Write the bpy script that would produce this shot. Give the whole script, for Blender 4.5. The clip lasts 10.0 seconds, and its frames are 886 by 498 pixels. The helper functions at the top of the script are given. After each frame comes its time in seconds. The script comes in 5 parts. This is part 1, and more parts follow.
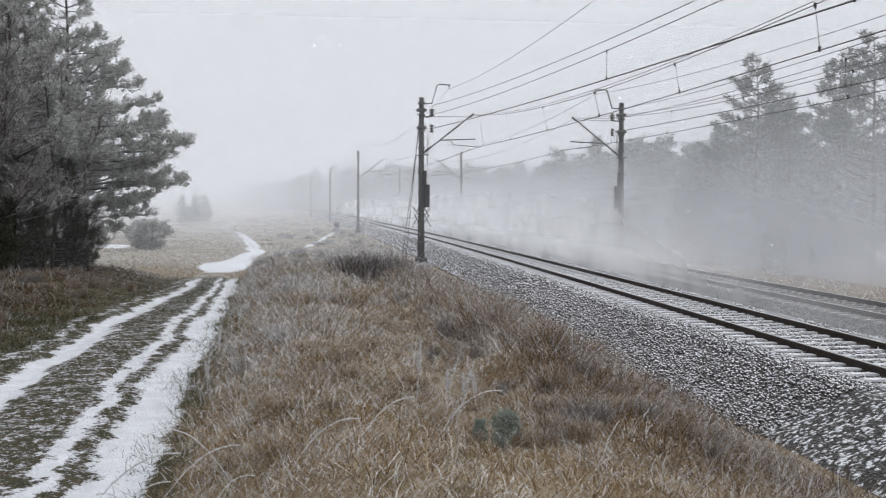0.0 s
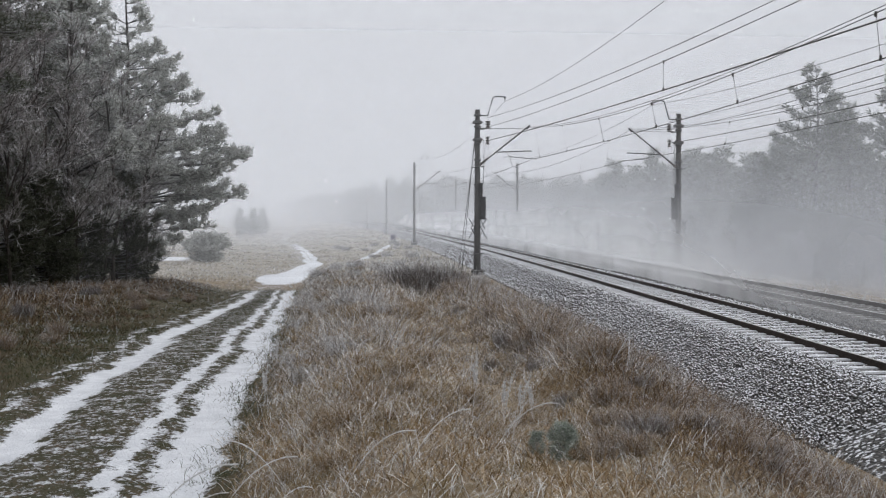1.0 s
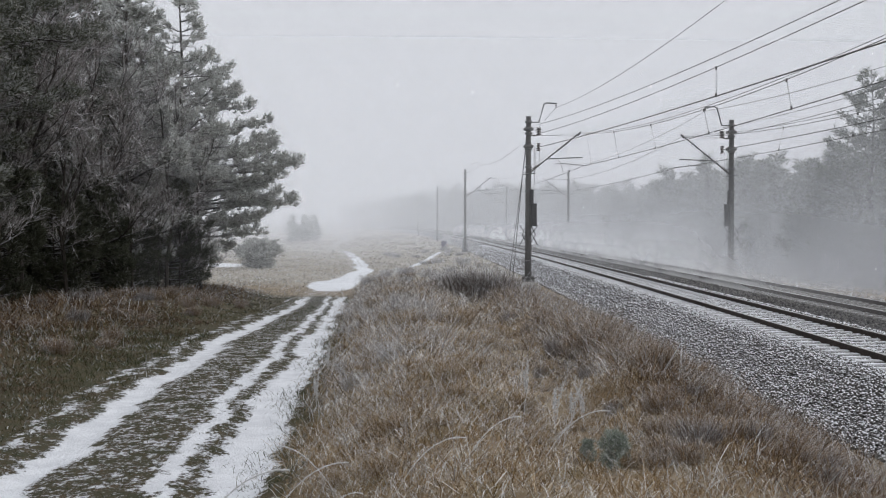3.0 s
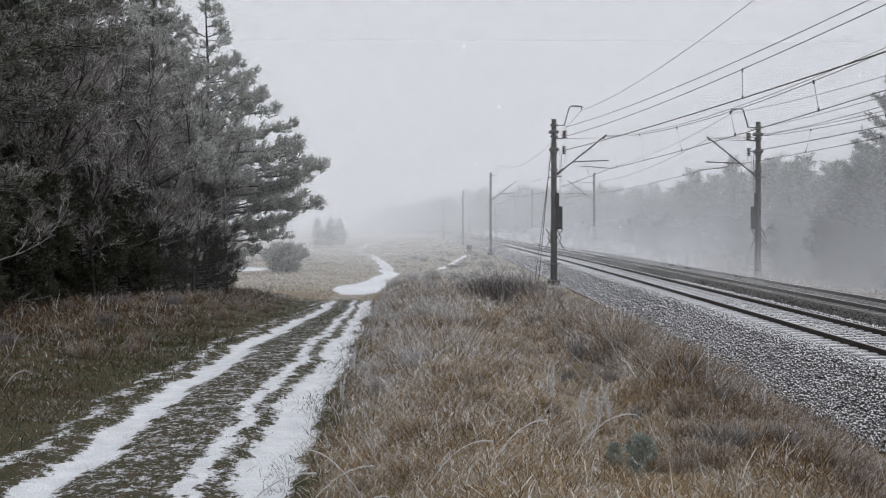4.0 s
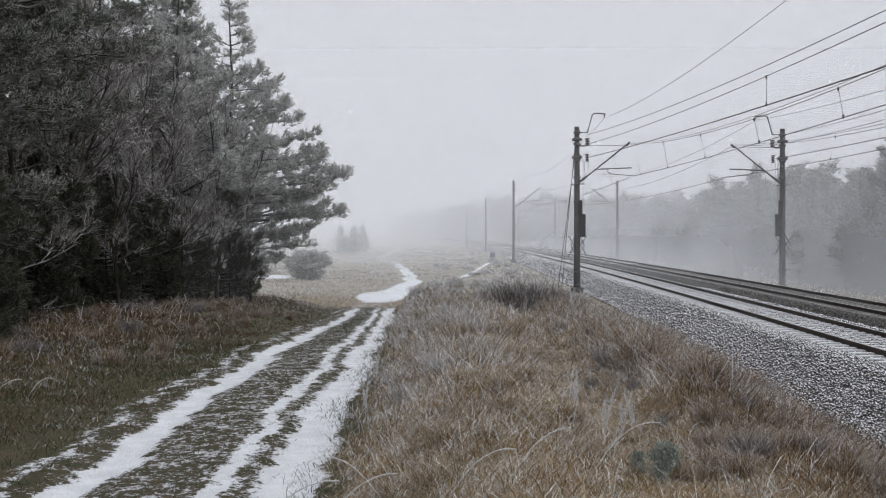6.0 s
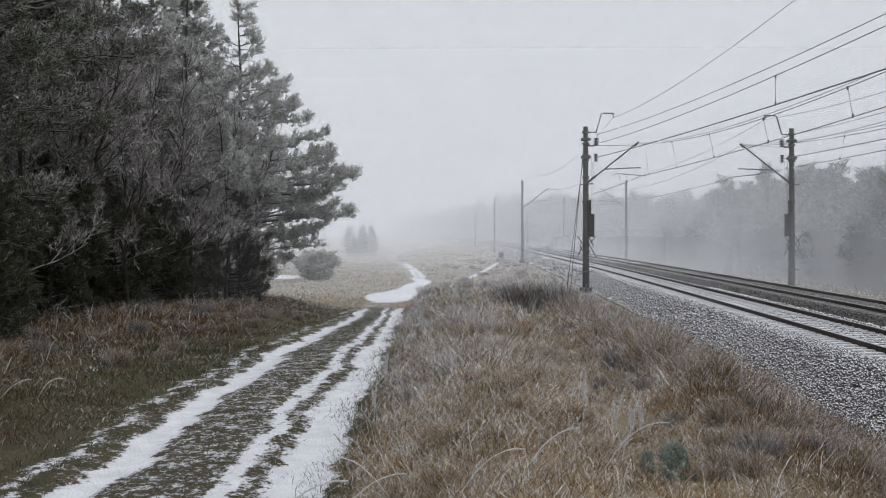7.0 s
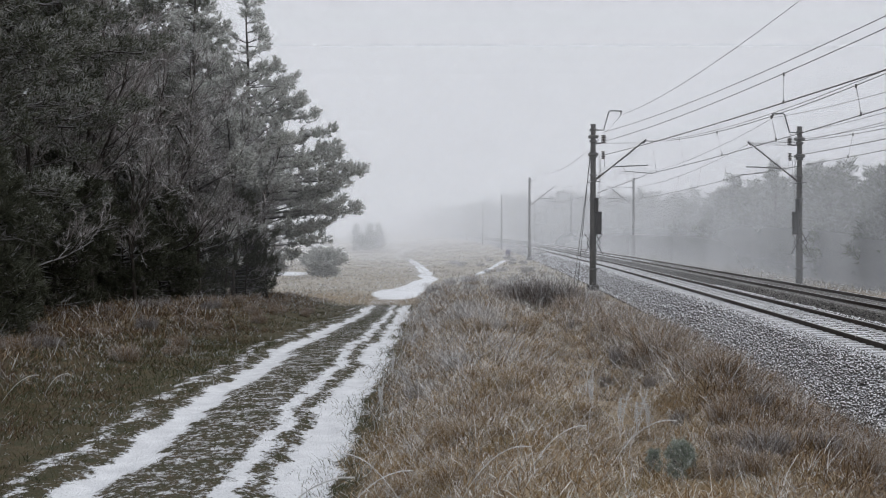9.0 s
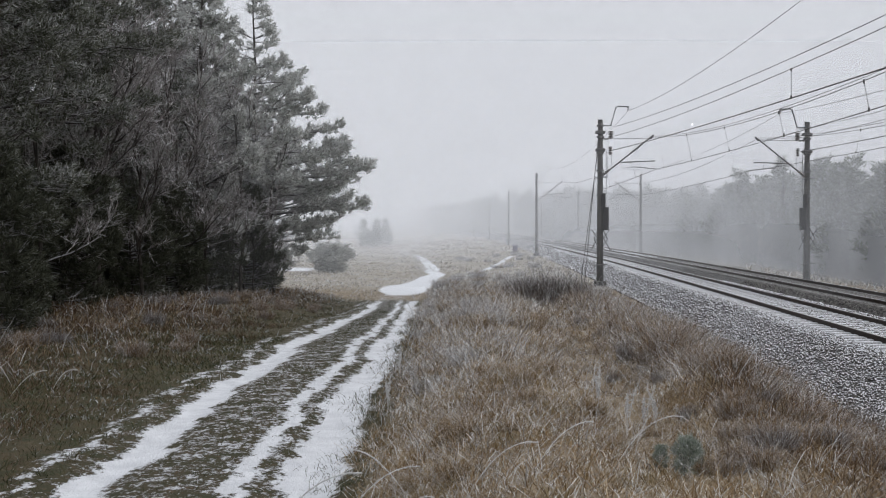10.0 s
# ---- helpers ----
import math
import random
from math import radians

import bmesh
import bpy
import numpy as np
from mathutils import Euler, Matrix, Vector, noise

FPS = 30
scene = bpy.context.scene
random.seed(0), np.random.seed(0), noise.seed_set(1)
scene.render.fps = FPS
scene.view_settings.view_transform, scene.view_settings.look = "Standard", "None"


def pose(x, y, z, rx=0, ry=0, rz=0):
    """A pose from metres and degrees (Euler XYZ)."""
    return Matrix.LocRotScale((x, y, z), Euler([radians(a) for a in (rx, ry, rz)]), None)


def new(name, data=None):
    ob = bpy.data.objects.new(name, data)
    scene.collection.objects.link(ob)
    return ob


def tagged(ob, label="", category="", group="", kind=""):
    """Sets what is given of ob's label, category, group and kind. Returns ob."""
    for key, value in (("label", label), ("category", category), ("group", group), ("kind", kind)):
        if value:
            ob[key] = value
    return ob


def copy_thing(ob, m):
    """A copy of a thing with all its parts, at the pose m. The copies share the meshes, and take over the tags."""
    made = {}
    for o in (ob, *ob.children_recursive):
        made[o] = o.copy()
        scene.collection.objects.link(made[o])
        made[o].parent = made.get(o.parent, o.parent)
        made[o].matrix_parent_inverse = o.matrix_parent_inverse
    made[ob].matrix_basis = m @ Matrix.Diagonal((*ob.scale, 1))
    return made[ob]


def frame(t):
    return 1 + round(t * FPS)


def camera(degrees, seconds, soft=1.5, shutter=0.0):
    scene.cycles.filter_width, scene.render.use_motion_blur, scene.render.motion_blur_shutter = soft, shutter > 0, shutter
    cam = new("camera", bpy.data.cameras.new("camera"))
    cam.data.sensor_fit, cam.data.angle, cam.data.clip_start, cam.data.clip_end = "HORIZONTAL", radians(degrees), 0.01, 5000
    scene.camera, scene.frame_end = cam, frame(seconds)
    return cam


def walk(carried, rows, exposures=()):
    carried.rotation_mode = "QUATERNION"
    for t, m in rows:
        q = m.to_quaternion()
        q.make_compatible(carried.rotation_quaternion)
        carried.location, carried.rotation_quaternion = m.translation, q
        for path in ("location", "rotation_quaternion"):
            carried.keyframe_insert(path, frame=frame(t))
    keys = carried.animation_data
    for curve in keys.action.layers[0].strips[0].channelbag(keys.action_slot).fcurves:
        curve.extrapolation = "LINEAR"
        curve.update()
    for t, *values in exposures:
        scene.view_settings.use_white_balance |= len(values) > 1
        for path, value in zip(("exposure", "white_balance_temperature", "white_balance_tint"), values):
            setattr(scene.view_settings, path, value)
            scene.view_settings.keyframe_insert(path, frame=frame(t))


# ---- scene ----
# ---- camera: one fixed standpoint on the bank, panning to its left ----
EYE_Z = 2.43
cam = camera(38.0, 10.0, soft=1.1, shutter=0.5)
TURNS = [
    (0.0, -7.929, -2.039, -0.263), (0.5, -6.576, -1.679, -0.113), (1.0, -5.433, -1.510, -0.090),
    (1.5, -4.732, -1.434, -0.007), (2.0, -4.232, -1.429, 0.124), (2.5, -3.774, -1.336, -0.045),
    (4.0, -2.034, -1.059, 0.069), (4.5, -1.774, -1.037, 0.126), (5.0, -1.518, -0.737, 0.215),
    (5.5, -1.279, -0.720, 0.117), (7.0, -0.625, -0.712, 0.172), (7.5, -0.557, -0.762, 0.035),
    (8.0, -0.275, -0.916, 0.017), (8.5, -0.427, -0.852, 0.061), (9.0, -0.311, -0.840, -0.013),
    (9.5, -0.163, -0.952, -0.007), (10.0, 0.0, -1.030, 0.0)]
walk(cam, [(t, pose(0, 0, EYE_Z, 90 + pitch, roll, yaw)) for t, yaw, pitch, roll in TURNS],
     exposures=[(0.0, 0.14), (0.6, 0.06), (1.5, 0.0), (10.0, 0.0)])

# ---- light: fog-white overcast sky and a very soft high sun ----
SKY = (0.618, 0.637, 0.688)
world = bpy.data.worlds.new("overcast_sky")
scene.world = world
world.use_nodes = True
wn, wl = world.node_tree.nodes, world.node_tree.links
wn.clear()
sky = wn.new("ShaderNodeTexSky")
sky.sky_type, sky.sun_disc = "NISHITA", False
sky.sun_elevation, sky.sun_rotation = radians(40), radians(150)
sky.dust_density, sky.air_density = 6.0, 2.0
dull = wn.new("ShaderNodeHueSaturation")
dull.inputs["Saturation"].default_value = 0.25
cloud = wn.new("ShaderNodeBackground")
cloud.inputs["Color"].default_value = (*SKY, 1)
cloud.inputs["Strength"].default_value = 0.93
clear = wn.new("ShaderNodeBackground")
clear.inputs["Strength"].default_value = 0.015
both, wout = wn.new("ShaderNodeAddShader"), wn.new("ShaderNodeOutputWorld")
wl.new(sky.outputs[0], dull.inputs["Color"])
wl.new(dull.outputs[0], clear.inputs["Color"])
wl.new(cloud.outputs[0], both.inputs[0])
wl.new(clear.outputs[0], both.inputs[1])
wl.new(both.outputs[0], wout.inputs["Surface"])
lamp = bpy.data.lights.new("sun", "SUN")
lamp.energy, lamp.angle, lamp.color = 1.3, radians(60), (1.0, 0.98, 0.95)
sun = new("sun", lamp)
sun.matrix_world = pose(0, 0, 60, 50, 0, 150)
scene.cycles.transparent_max_bounces = 48

rng = np.random.default_rng(7)


# ---- materials ----
class Mat:
    """A small builder for node materials."""

    def __init__(self, name):
        self.m = bpy.data.materials.new(name)
        self.m.use_nodes = True
        self.t = self.m.node_tree
        self.t.nodes.clear()
        self.out = self.t.nodes.new("ShaderNodeOutputMaterial")

    def n(self, kind):
        return self.t.nodes.new("ShaderNode" + kind)

    def put(self, socket, value):
        if isinstance(value, bpy.types.NodeSocket):
            self.t.links.new(value, socket)
        elif isinstance(value, tuple) and len(value) == 3 and socket.type == "RGBA":
            socket.default_value = (*value, 1)
        else:
            socket.default_value = value

    def coords(self, kind="Object"):
        return self.n("TexCoord").outputs[kind]

    def noise(self, scale, detail=4, rough=0.6, vector=None, stretch=None):
        v = vector or self.coords()
        if stretch:
            mp = self.n("Mapping")
            self.put(mp.inputs["Vector"], v)
            mp.inputs["Scale"].default_value = stretch
            v = mp.outputs[0]
        node = self.n("TexNoise")
        self.put(node.inputs["Vector"], v)
        node.inputs["Scale"].default_value = scale
        node.inputs["Detail"].default_value = detail
        node.inputs["Roughness"].default_value = rough
        return node.outputs["Fac"]

    def ramp(self, fac, a, b, lo=0.0, hi=1.0):
        node = self.n("MapRange")
        node.interpolation_type = "SMOOTHSTEP"
        self.put(node.inputs["Value"], fac)
        for key, v in (("From Min", a), ("From Max", b), ("To Min", lo), ("To Max", hi)):
            node.inputs[key].default_value = v
        return node.outputs["Result"]

    def math(self, op, a, b=0.0):
        node = self.n("Math")
        node.operation = op
        self.put(node.inputs[0], a)
        self.put(node.inputs[1], b)
        return node.outputs[0]

    def mix(self, fac, a, b):
        node = self.n("Mix")
        node.data_type = "RGBA"
        self.put(node.inputs[0], fac)
        self.put(node.inputs[6], a)
        self.put(node.inputs[7], b)
        return node.outputs[2]

    def island(self):
        return self.n("NewGeometry").outputs["Random Per Island"]

    def up(self):
        sep = self.n("SeparateXYZ")
        self.put(sep.inputs[0], self.n("NewGeometry").outputs["Normal"])
        return sep.outputs[2]

    def done(self, color, rough=0.8, metal=0.0, bump=None, bump_d=0.02, spec=0.3):
        b = self.n("BsdfPrincipled")
        self.put(b.inputs["Base Color"], color)
        self.put(b.inputs["Roughness"], rough)
        self.put(b.inputs["Metallic"], metal)
        b.inputs["Specular IOR Level"].default_value = spec
        if bump is not None:
            bn = self.n("Bump")
            self.put(bn.inputs["Height"], bump)
            bn.inputs["Distance"].default_value = bump_d
            self.t.links.new(bn.outputs[0], b.inputs["Normal"])
        self.t.links.new(b.outputs[0], self.out.inputs["Surface"])
        return self.m


SNOW = (0.80, 0.82, 0.86)


def ground_material():
    k = Mat("frozen_ground")
    fine, mid, big, clod = k.noise(34, 5, stretch=(1, 0.7, 1)), k.noise(3.2, 4), k.noise(0.35, 3), k.noise(15, 4, 0.7, stretch=(1, 0.62, 1))
    turf = k.mix(k.ramp(mid, 0.35, 0.65), (0.050, 0.053, 0.028), (0.095, 0.075, 0.045))
    cover_kind = k.n("Attribute")
    cover_kind.attribute_name = "dry"
    straw = k.mix(k.ramp(mid, 0.35, 0.65), (0.19, 0.14, 0.085), (0.34, 0.28, 0.205))
    straw = k.mix(k.ramp(fine, 0.25, 0.60, 0.6, 1.0), (0.07, 0.055, 0.035), straw)
    turf = k.mix(k.ramp(fine, 0.25, 0.60, 0.35, 1.0), (0.05, 0.042, 0.028), turf)
    turf = k.mix(k.ramp(k.math("ADD", cover_kind.outputs["Fac"], k.math("MULTIPLY", k.math("SUBTRACT", big, 0.5), 0.5)), 0.35, 0.65), turf, straw)
    # rimed: a paler ground tone that distance alone brings in
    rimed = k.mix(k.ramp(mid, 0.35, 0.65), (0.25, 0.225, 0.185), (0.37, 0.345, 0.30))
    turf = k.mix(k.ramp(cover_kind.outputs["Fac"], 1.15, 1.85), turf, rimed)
    turf = k.mix(k.ramp(k.noise(21, 3, 0.7), 0.60, 0.66, 0.0, 0.7), turf, (0.15, 0.085, 0.05))
    held = k.n("Attribute")
    held.attribute_name = "snow"
    at = held.outputs["Fac"]
    edge = k.math("ADD", k.math("ADD", k.math("MULTIPLY", k.math("SUBTRACT", fine, 0.5), 0.5), k.math("MULTIPLY", k.math("SUBTRACT", clod, 0.5), 0.9)), k.math("MULTIPLY", k.math("SUBTRACT", mid, 0.5), 0.6))
    cover = k.ramp(k.math("ADD", at, edge), 0.42, 0.58)
    snow = k.mix(k.ramp(mid, 0.3, 0.7), SNOW, (0.66, 0.68, 0.72))
    h = k.math("ADD", fine, k.math("MULTIPLY", cover, 0.6))
    return k.done(k.mix(cover, turf, snow), 0.9, bump=h, bump_d=0.03, spec=0.15)


def blade_material(name, dark, mid, pale, frost, frost_share, alt=None):
    """Grass blades: one colour a blade, drifting in patches."""
    k = Mat(name)
    r = k.island()
    patch = k.math("ADD", k.math("MULTIPLY", k.noise(0.45, 3), 0.45), k.math("MULTIPLY", k.noise(2.6, 4), 0.55))
    c = k.mix(k.ramp(k.math("ADD", k.math("MULTIPLY", r, 0.35), k.math("MULTIPLY", patch, 1.5)), 0.70, 1.15), dark, mid)
    c = k.mix(k.ramp(r, 0.6, 1.0), c, pale)
    if alt:
        c = k.mix(k.ramp(k.noise(1.4, 4, 0.65), 0.52, 0.64, 0.0, 0.7), c, alt)
    second = k.math("FRACT", k.math("MULTIPLY", r, 37.0))
    icy = k.math("ADD", second, k.math("MULTIPLY", k.math("SUBTRACT", k.noise(0.9, 3), 0.5), 0.9))
    c = k.mix(k.ramp(icy, 1.0 - frost_share, 1.12 - frost_share), c, frost)
    return k.done(c, 0.85, spec=0.1)


def bark_material(name, a, b, snow=0.35):
    k = Mat(name)
    g = k.noise(9, 5, stretch=(1, 1, 0.25))
    c = k.mix(k.ramp(g, 0.35, 0.7), a, b)
    c = k.mix(k.math("MULTIPLY", k.ramp(k.up(), 0.25, 0.8), snow), c, SNOW)
    return k.done(c, 0.95, bump=g, bump_d=0.02, spec=0.1)


def needle_material(name, dark, light, frost, share):
    k = Mat(name)
    r = k.island()
    c = k.mix(r, dark, light)
    f = k.math("ADD", k.math("FRACT", k.math("MULTIPLY", r, 53.0)), k.math("MULTIPLY", k.math("SUBTRACT", k.noise(0.8, 3), 0.5), 1.2))
    c = k.mix(k.ramp(f, 1.0 - share, 1.25 - share), c, frost)
    return k.done(c, 0.8, spec=0.15)


def concrete_material():
    k = Mat("weathered_concrete")
    g, s = k.noise(30, 5), k.noise(2.5, 4, stretch=(1, 1, 0.2))
    c = k.mix(k.ramp(g, 0.3, 0.7), (0.068, 0.066, 0.064), (0.115, 0.112, 0.107))
    c = k.mix(k.ramp(s, 0.45, 0.7), c, (0.07, 0.068, 0.065))
    return k.done(c, 0.9, bump=g, bump_d=0.01)


def metal_material(name, a, b, metal=0.6, rough=0.55):
    k = Mat(name)
    g = k.noise(18, 4)
    return k.done(k.mix(k.ramp(g, 0.35, 0.65), a, b), rough, metal, bump=g, bump_d=0.004)


def stone_material(name, snow):
    k = Mat(name)
    r = k.island()
    c = k.mix(r, (0.055, 0.053, 0.052), (0.21, 0.20, 0.19))
    cap = k.math("ADD", k.ramp(k.up(), 0.45, 0.9, 0, 0.75), k.math("MULTIPLY", k.math("SUBTRACT", k.noise(5, 3), 0.5), 0.9))
    return k.done(k.mix(k.ramp(cap, 0.42 + snow, 0.56 + snow), c, SNOW), 0.9, spec=0.2)


def bed_material(name, snow):
    k = Mat(name)
    v = k.n("TexVoronoi")
    k.put(v.inputs["Vector"], k.coords())
    v.inputs["Scale"].default_value = 20
    g = k.noise(4, 4)
    c = k.mix(k.ramp(v.outputs["Distance"], 0.1, 0.7), (0.16, 0.155, 0.15), (0.03, 0.03, 0.03))
    sep = k.n("SeparateColor")
    k.put(sep.inputs[0], v.outputs["Color"])
    cover = k.ramp(k.math("ADD", sep.outputs[0], k.math("MULTIPLY", k.math("SUBTRACT", g, 0.5), 1.2)), 0.5 + snow, 0.62 + snow)
    return k.done(k.mix(cover, c, SNOW), 0.95, bump=v.outputs["Distance"], bump_d=-0.04)


def sleeper_material(name, bare):
    k = Mat(name)
    g = k.noise(7, 5)
    c = k.mix(k.noise(40, 3), (0.13, 0.125, 0.115), (0.22, 0.21, 0.2))
    cap = k.math("MULTIPLY", k.ramp(k.up(), 0.5, 0.9), k.ramp(g, 0.34 + bare, 0.5 + bare))
    return k.done(k.mix(cap, c, SNOW), 0.9, bump=g, bump_d=0.01)


def plain_rime():
    k = Mat("white_rime")
    g = k.noise(60, 3)
    return k.done(k.mix(k.ramp(g, 0.3, 0.7), (0.52, 0.51, 0.50), (0.80, 0.81, 0.83)), 0.9, spec=0.2)


def mist_material(name, strength, scale, lo, hi, top=0.5, tint=(0.545, 0.56, 0.59), ends=0.3):
    """Airborne ice dust: lit from above by the sky, see-through, with soft ragged edges."""
    k = Mat(name)
    up, down = k.n("CombineXYZ"), k.n("CombineXYZ")
    up.inputs[2].default_value, down.inputs[2].default_value = 1.0, -1.0
    d, tr = k.n("BsdfDiffuse"), k.n("BsdfTranslucent")
    for s, nrm in ((d, up), (tr, down)):
        k.put(s.inputs["Color"], tint)
        k.put(s.inputs["Normal"], nrm.outputs[0])
    add = k.n("AddShader")
    k.t.links.new(d.outputs[0], add.inputs[0])
    k.t.links.new(tr.outputs[0], add.inputs[1])
    sep = k.n("SeparateXYZ")
    k.put(sep.inputs[0], k.coords("Generated"))
    x, z = sep.outputs[0], sep.outputs[2]
    side = k.math("MULTIPLY", k.ramp(x, 0.0, ends), k.ramp(x, 1.0, 1.0 - ends))
    head = k.ramp(z, 1.0, top)
    seed = k.n("ObjectInfo").outputs["Random"]
    shift = k.n("CombineXYZ")
    k.put(shift.inputs[0], k.math("MULTIPLY", seed, 90.0))
    moved = k.n("VectorMath")
    moved.operation = "ADD"
    k.put(moved.inputs[0], k.coords())
    k.put(moved.inputs[1], shift.outputs[0])
    wisp = k.ramp(k.noise(scale, 4, 0.55, vector=moved.outputs[0]), lo, hi)
    a = k.math("MULTIPLY", k.math("MULTIPLY", side, head), k.math("MULTIPLY", wisp, strength))
    clear_part = k.n("BsdfTransparent")
    mixed = k.n("MixShader")
    k.put(mixed.inputs[0], a)
    k.t.links.new(clear_part.outputs[0], mixed.inputs[1])
    k.t.links.new(add.outputs[0], mixed.inputs[2])
    k.t.links.new(mixed.outputs[0], k.out.inputs["Surface"])
    return k.m


M_GROUND = ground_material()
M_STRAW = blade_material("frosted_straw", (0.200, 0.125, 0.056), (0.39, 0.285, 0.170), (0.53, 0.44, 0.32), (0.72, 0.71, 0.69), 0.26, (0.17, 0.135, 0.06))
M_RUST = blade_material("brown_weeds", (0.125, 0.085, 0.052), (0.27, 0.182, 0.105), (0.42, 0.31, 0.20), (0.60, 0.58, 0.57), 0.34, (0.19, 0.16, 0.13))
M_BRACKEN = blade_material("withered_bracken", (0.070, 0.044, 0.028), (0.145, 0.092, 0.058), (0.22, 0.165, 0.115), (0.40, 0.38, 0.37), 0.12)
M_GREEN = blade_material("short_turf", (0.042, 0.050, 0.024), (0.085, 0.097, 0.048), (0.13, 0.115, 0.06), (0.60, 0.62, 0.65), 0.16, (0.10, 0.07, 0.042))
M_ICY = blade_material("hoar_frosted_stalks", (0.20, 0.18, 0.16), (0.32, 0.30, 0.28), (0.48, 0.47, 0.47), (0.74, 0.75, 0.77), 0.5)
# rimed far grass; its base tones are also paled for distance and mist
M_FIELD = blade_material("paled_rimed_grass", (0.36, 0.32, 0.255), (0.46, 0.42, 0.35), (0.55, 0.52, 0.47), (0.66, 0.66, 0.66), 0.40)
M_BARK = bark_material("pine_bark", (0.035, 0.031, 0.028), (0.08, 0.07, 0.062), 0.3)
M_TWIG = bark_material("frosted_twig", (0.23, 0.21, 0.205), (0.41, 0.39, 0.385), 0.6)
M_TWIG_DARK = bark_material("bare_twig", (0.075, 0.064, 0.058), (0.15, 0.135, 0.125), 0.45)
M_NEEDLE = needle_material("pine_needles", (0.062, 0.068, 0.048), (0.135, 0.143, 0.107), (0.44, 0.45, 0.44), 0.46)
# bush needles, darkened in colour for the shade under the pines
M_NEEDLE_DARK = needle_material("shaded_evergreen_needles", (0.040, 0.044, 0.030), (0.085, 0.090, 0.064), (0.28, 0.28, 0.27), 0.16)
M_NEEDLE_RIME = needle_material("rimed_pine_needles", (0.15, 0.16, 0.135), (0.31, 0.32, 0.285), (0.74, 0.75, 0.74), 0.72)
# frosted needles whose base tones are also lightened to stand for fog
M_NEEDLE_FAR = needle_material("frosted_fog_paled_needles", (0.120, 0.136, 0.100), (0.175, 0.192, 0.150), (0.32, 0.34, 0.32), 0.35)
M_CONCRETE = concrete_material()
M_STEEL = metal_material("dull_galvanised_steel", (0.10, 0.10, 0.10), (0.17, 0.17, 0.17))
M_DARK = metal_material("dark_cast_iron", (0.022, 0.022, 0.024), (0.05, 0.048, 0.046), 0.3, 0.7)
M_RAIL = metal_material("rusty_rail_side", (0.035, 0.027, 0.022), (0.07, 0.052, 0.042), 0.3, 0.75)
M_SHINE = metal_material("worn_rail_head", (0.20, 0.20, 0.20), (0.30, 0.30, 0.30), 0.9, 0.35)
M_WIRE = metal_material("weathered_copper_wire", (0.05, 0.048, 0.045), (0.085, 0.08, 0.075), 0.3, 0.7)
M_GLAZE = metal_material("brown_insulator_glaze", (0.06, 0.045, 0.04), (0.09, 0.07, 0.065), 0.0, 0.3)
M_RIME = plain_rime()
M_STONE, M_STONE_BARE = stone_material("snow_dusted_ballast_stone", 0.12), stone_material("windswept_ballast_stone", 0.5)
M_BED, M_BED_BARE = bed_material("snowy_ballast_bed", 0.20), bed_material("windswept_ballast_bed", 0.65)
M_SLEEPER, M_SLEEPER_BARE = sleeper_material("snowy_concrete_sleeper", 0.0), sleeper_material("windswept_concrete_sleeper", 0.16)
M_CABINET = metal_material("grey_violet_painted_steel", (0.10, 0.088, 0.15), (0.135, 0.12, 0.19), 0.1, 0.6)


# ---- mesh helpers ----
def mesh_object(name, verts, faces, mat, parent=None, smooth=False):
    me = bpy.data.meshes.new(name)
    me.from_pydata([tuple(v) for v in verts] if not isinstance(verts, list) else verts, [], faces)
    me.materials.append(mat)
    if smooth:
        me.polygons.foreach_set("use_smooth", [True] * len(me.polygons))
    ob = new(name, me)
    if parent:
        ob.parent = parent
    return ob


def fast_mesh(name, verts, tris, mat, parent=None):
    """A triangle mesh from numpy arrays."""
    me = bpy.data.meshes.new(name)
    me.vertices.add(len(verts))
    me.vertices.foreach_set("co", np.asarray(verts, np.float32).ravel())
    me.loops.add(len(tris) * 3)
    me.loops.foreach_set("vertex_index", np.asarray(tris, np.int32).ravel())
    me.polygons.add(len(tris))
    me.polygons.foreach_set("loop_start", np.arange(0, len(tris) * 3, 3, dtype=np.int32))
    me.update(calc_edges=True)
    me.materials.append(mat)
    ob = new(name, me)
    if parent:
        ob.parent = parent
    return ob


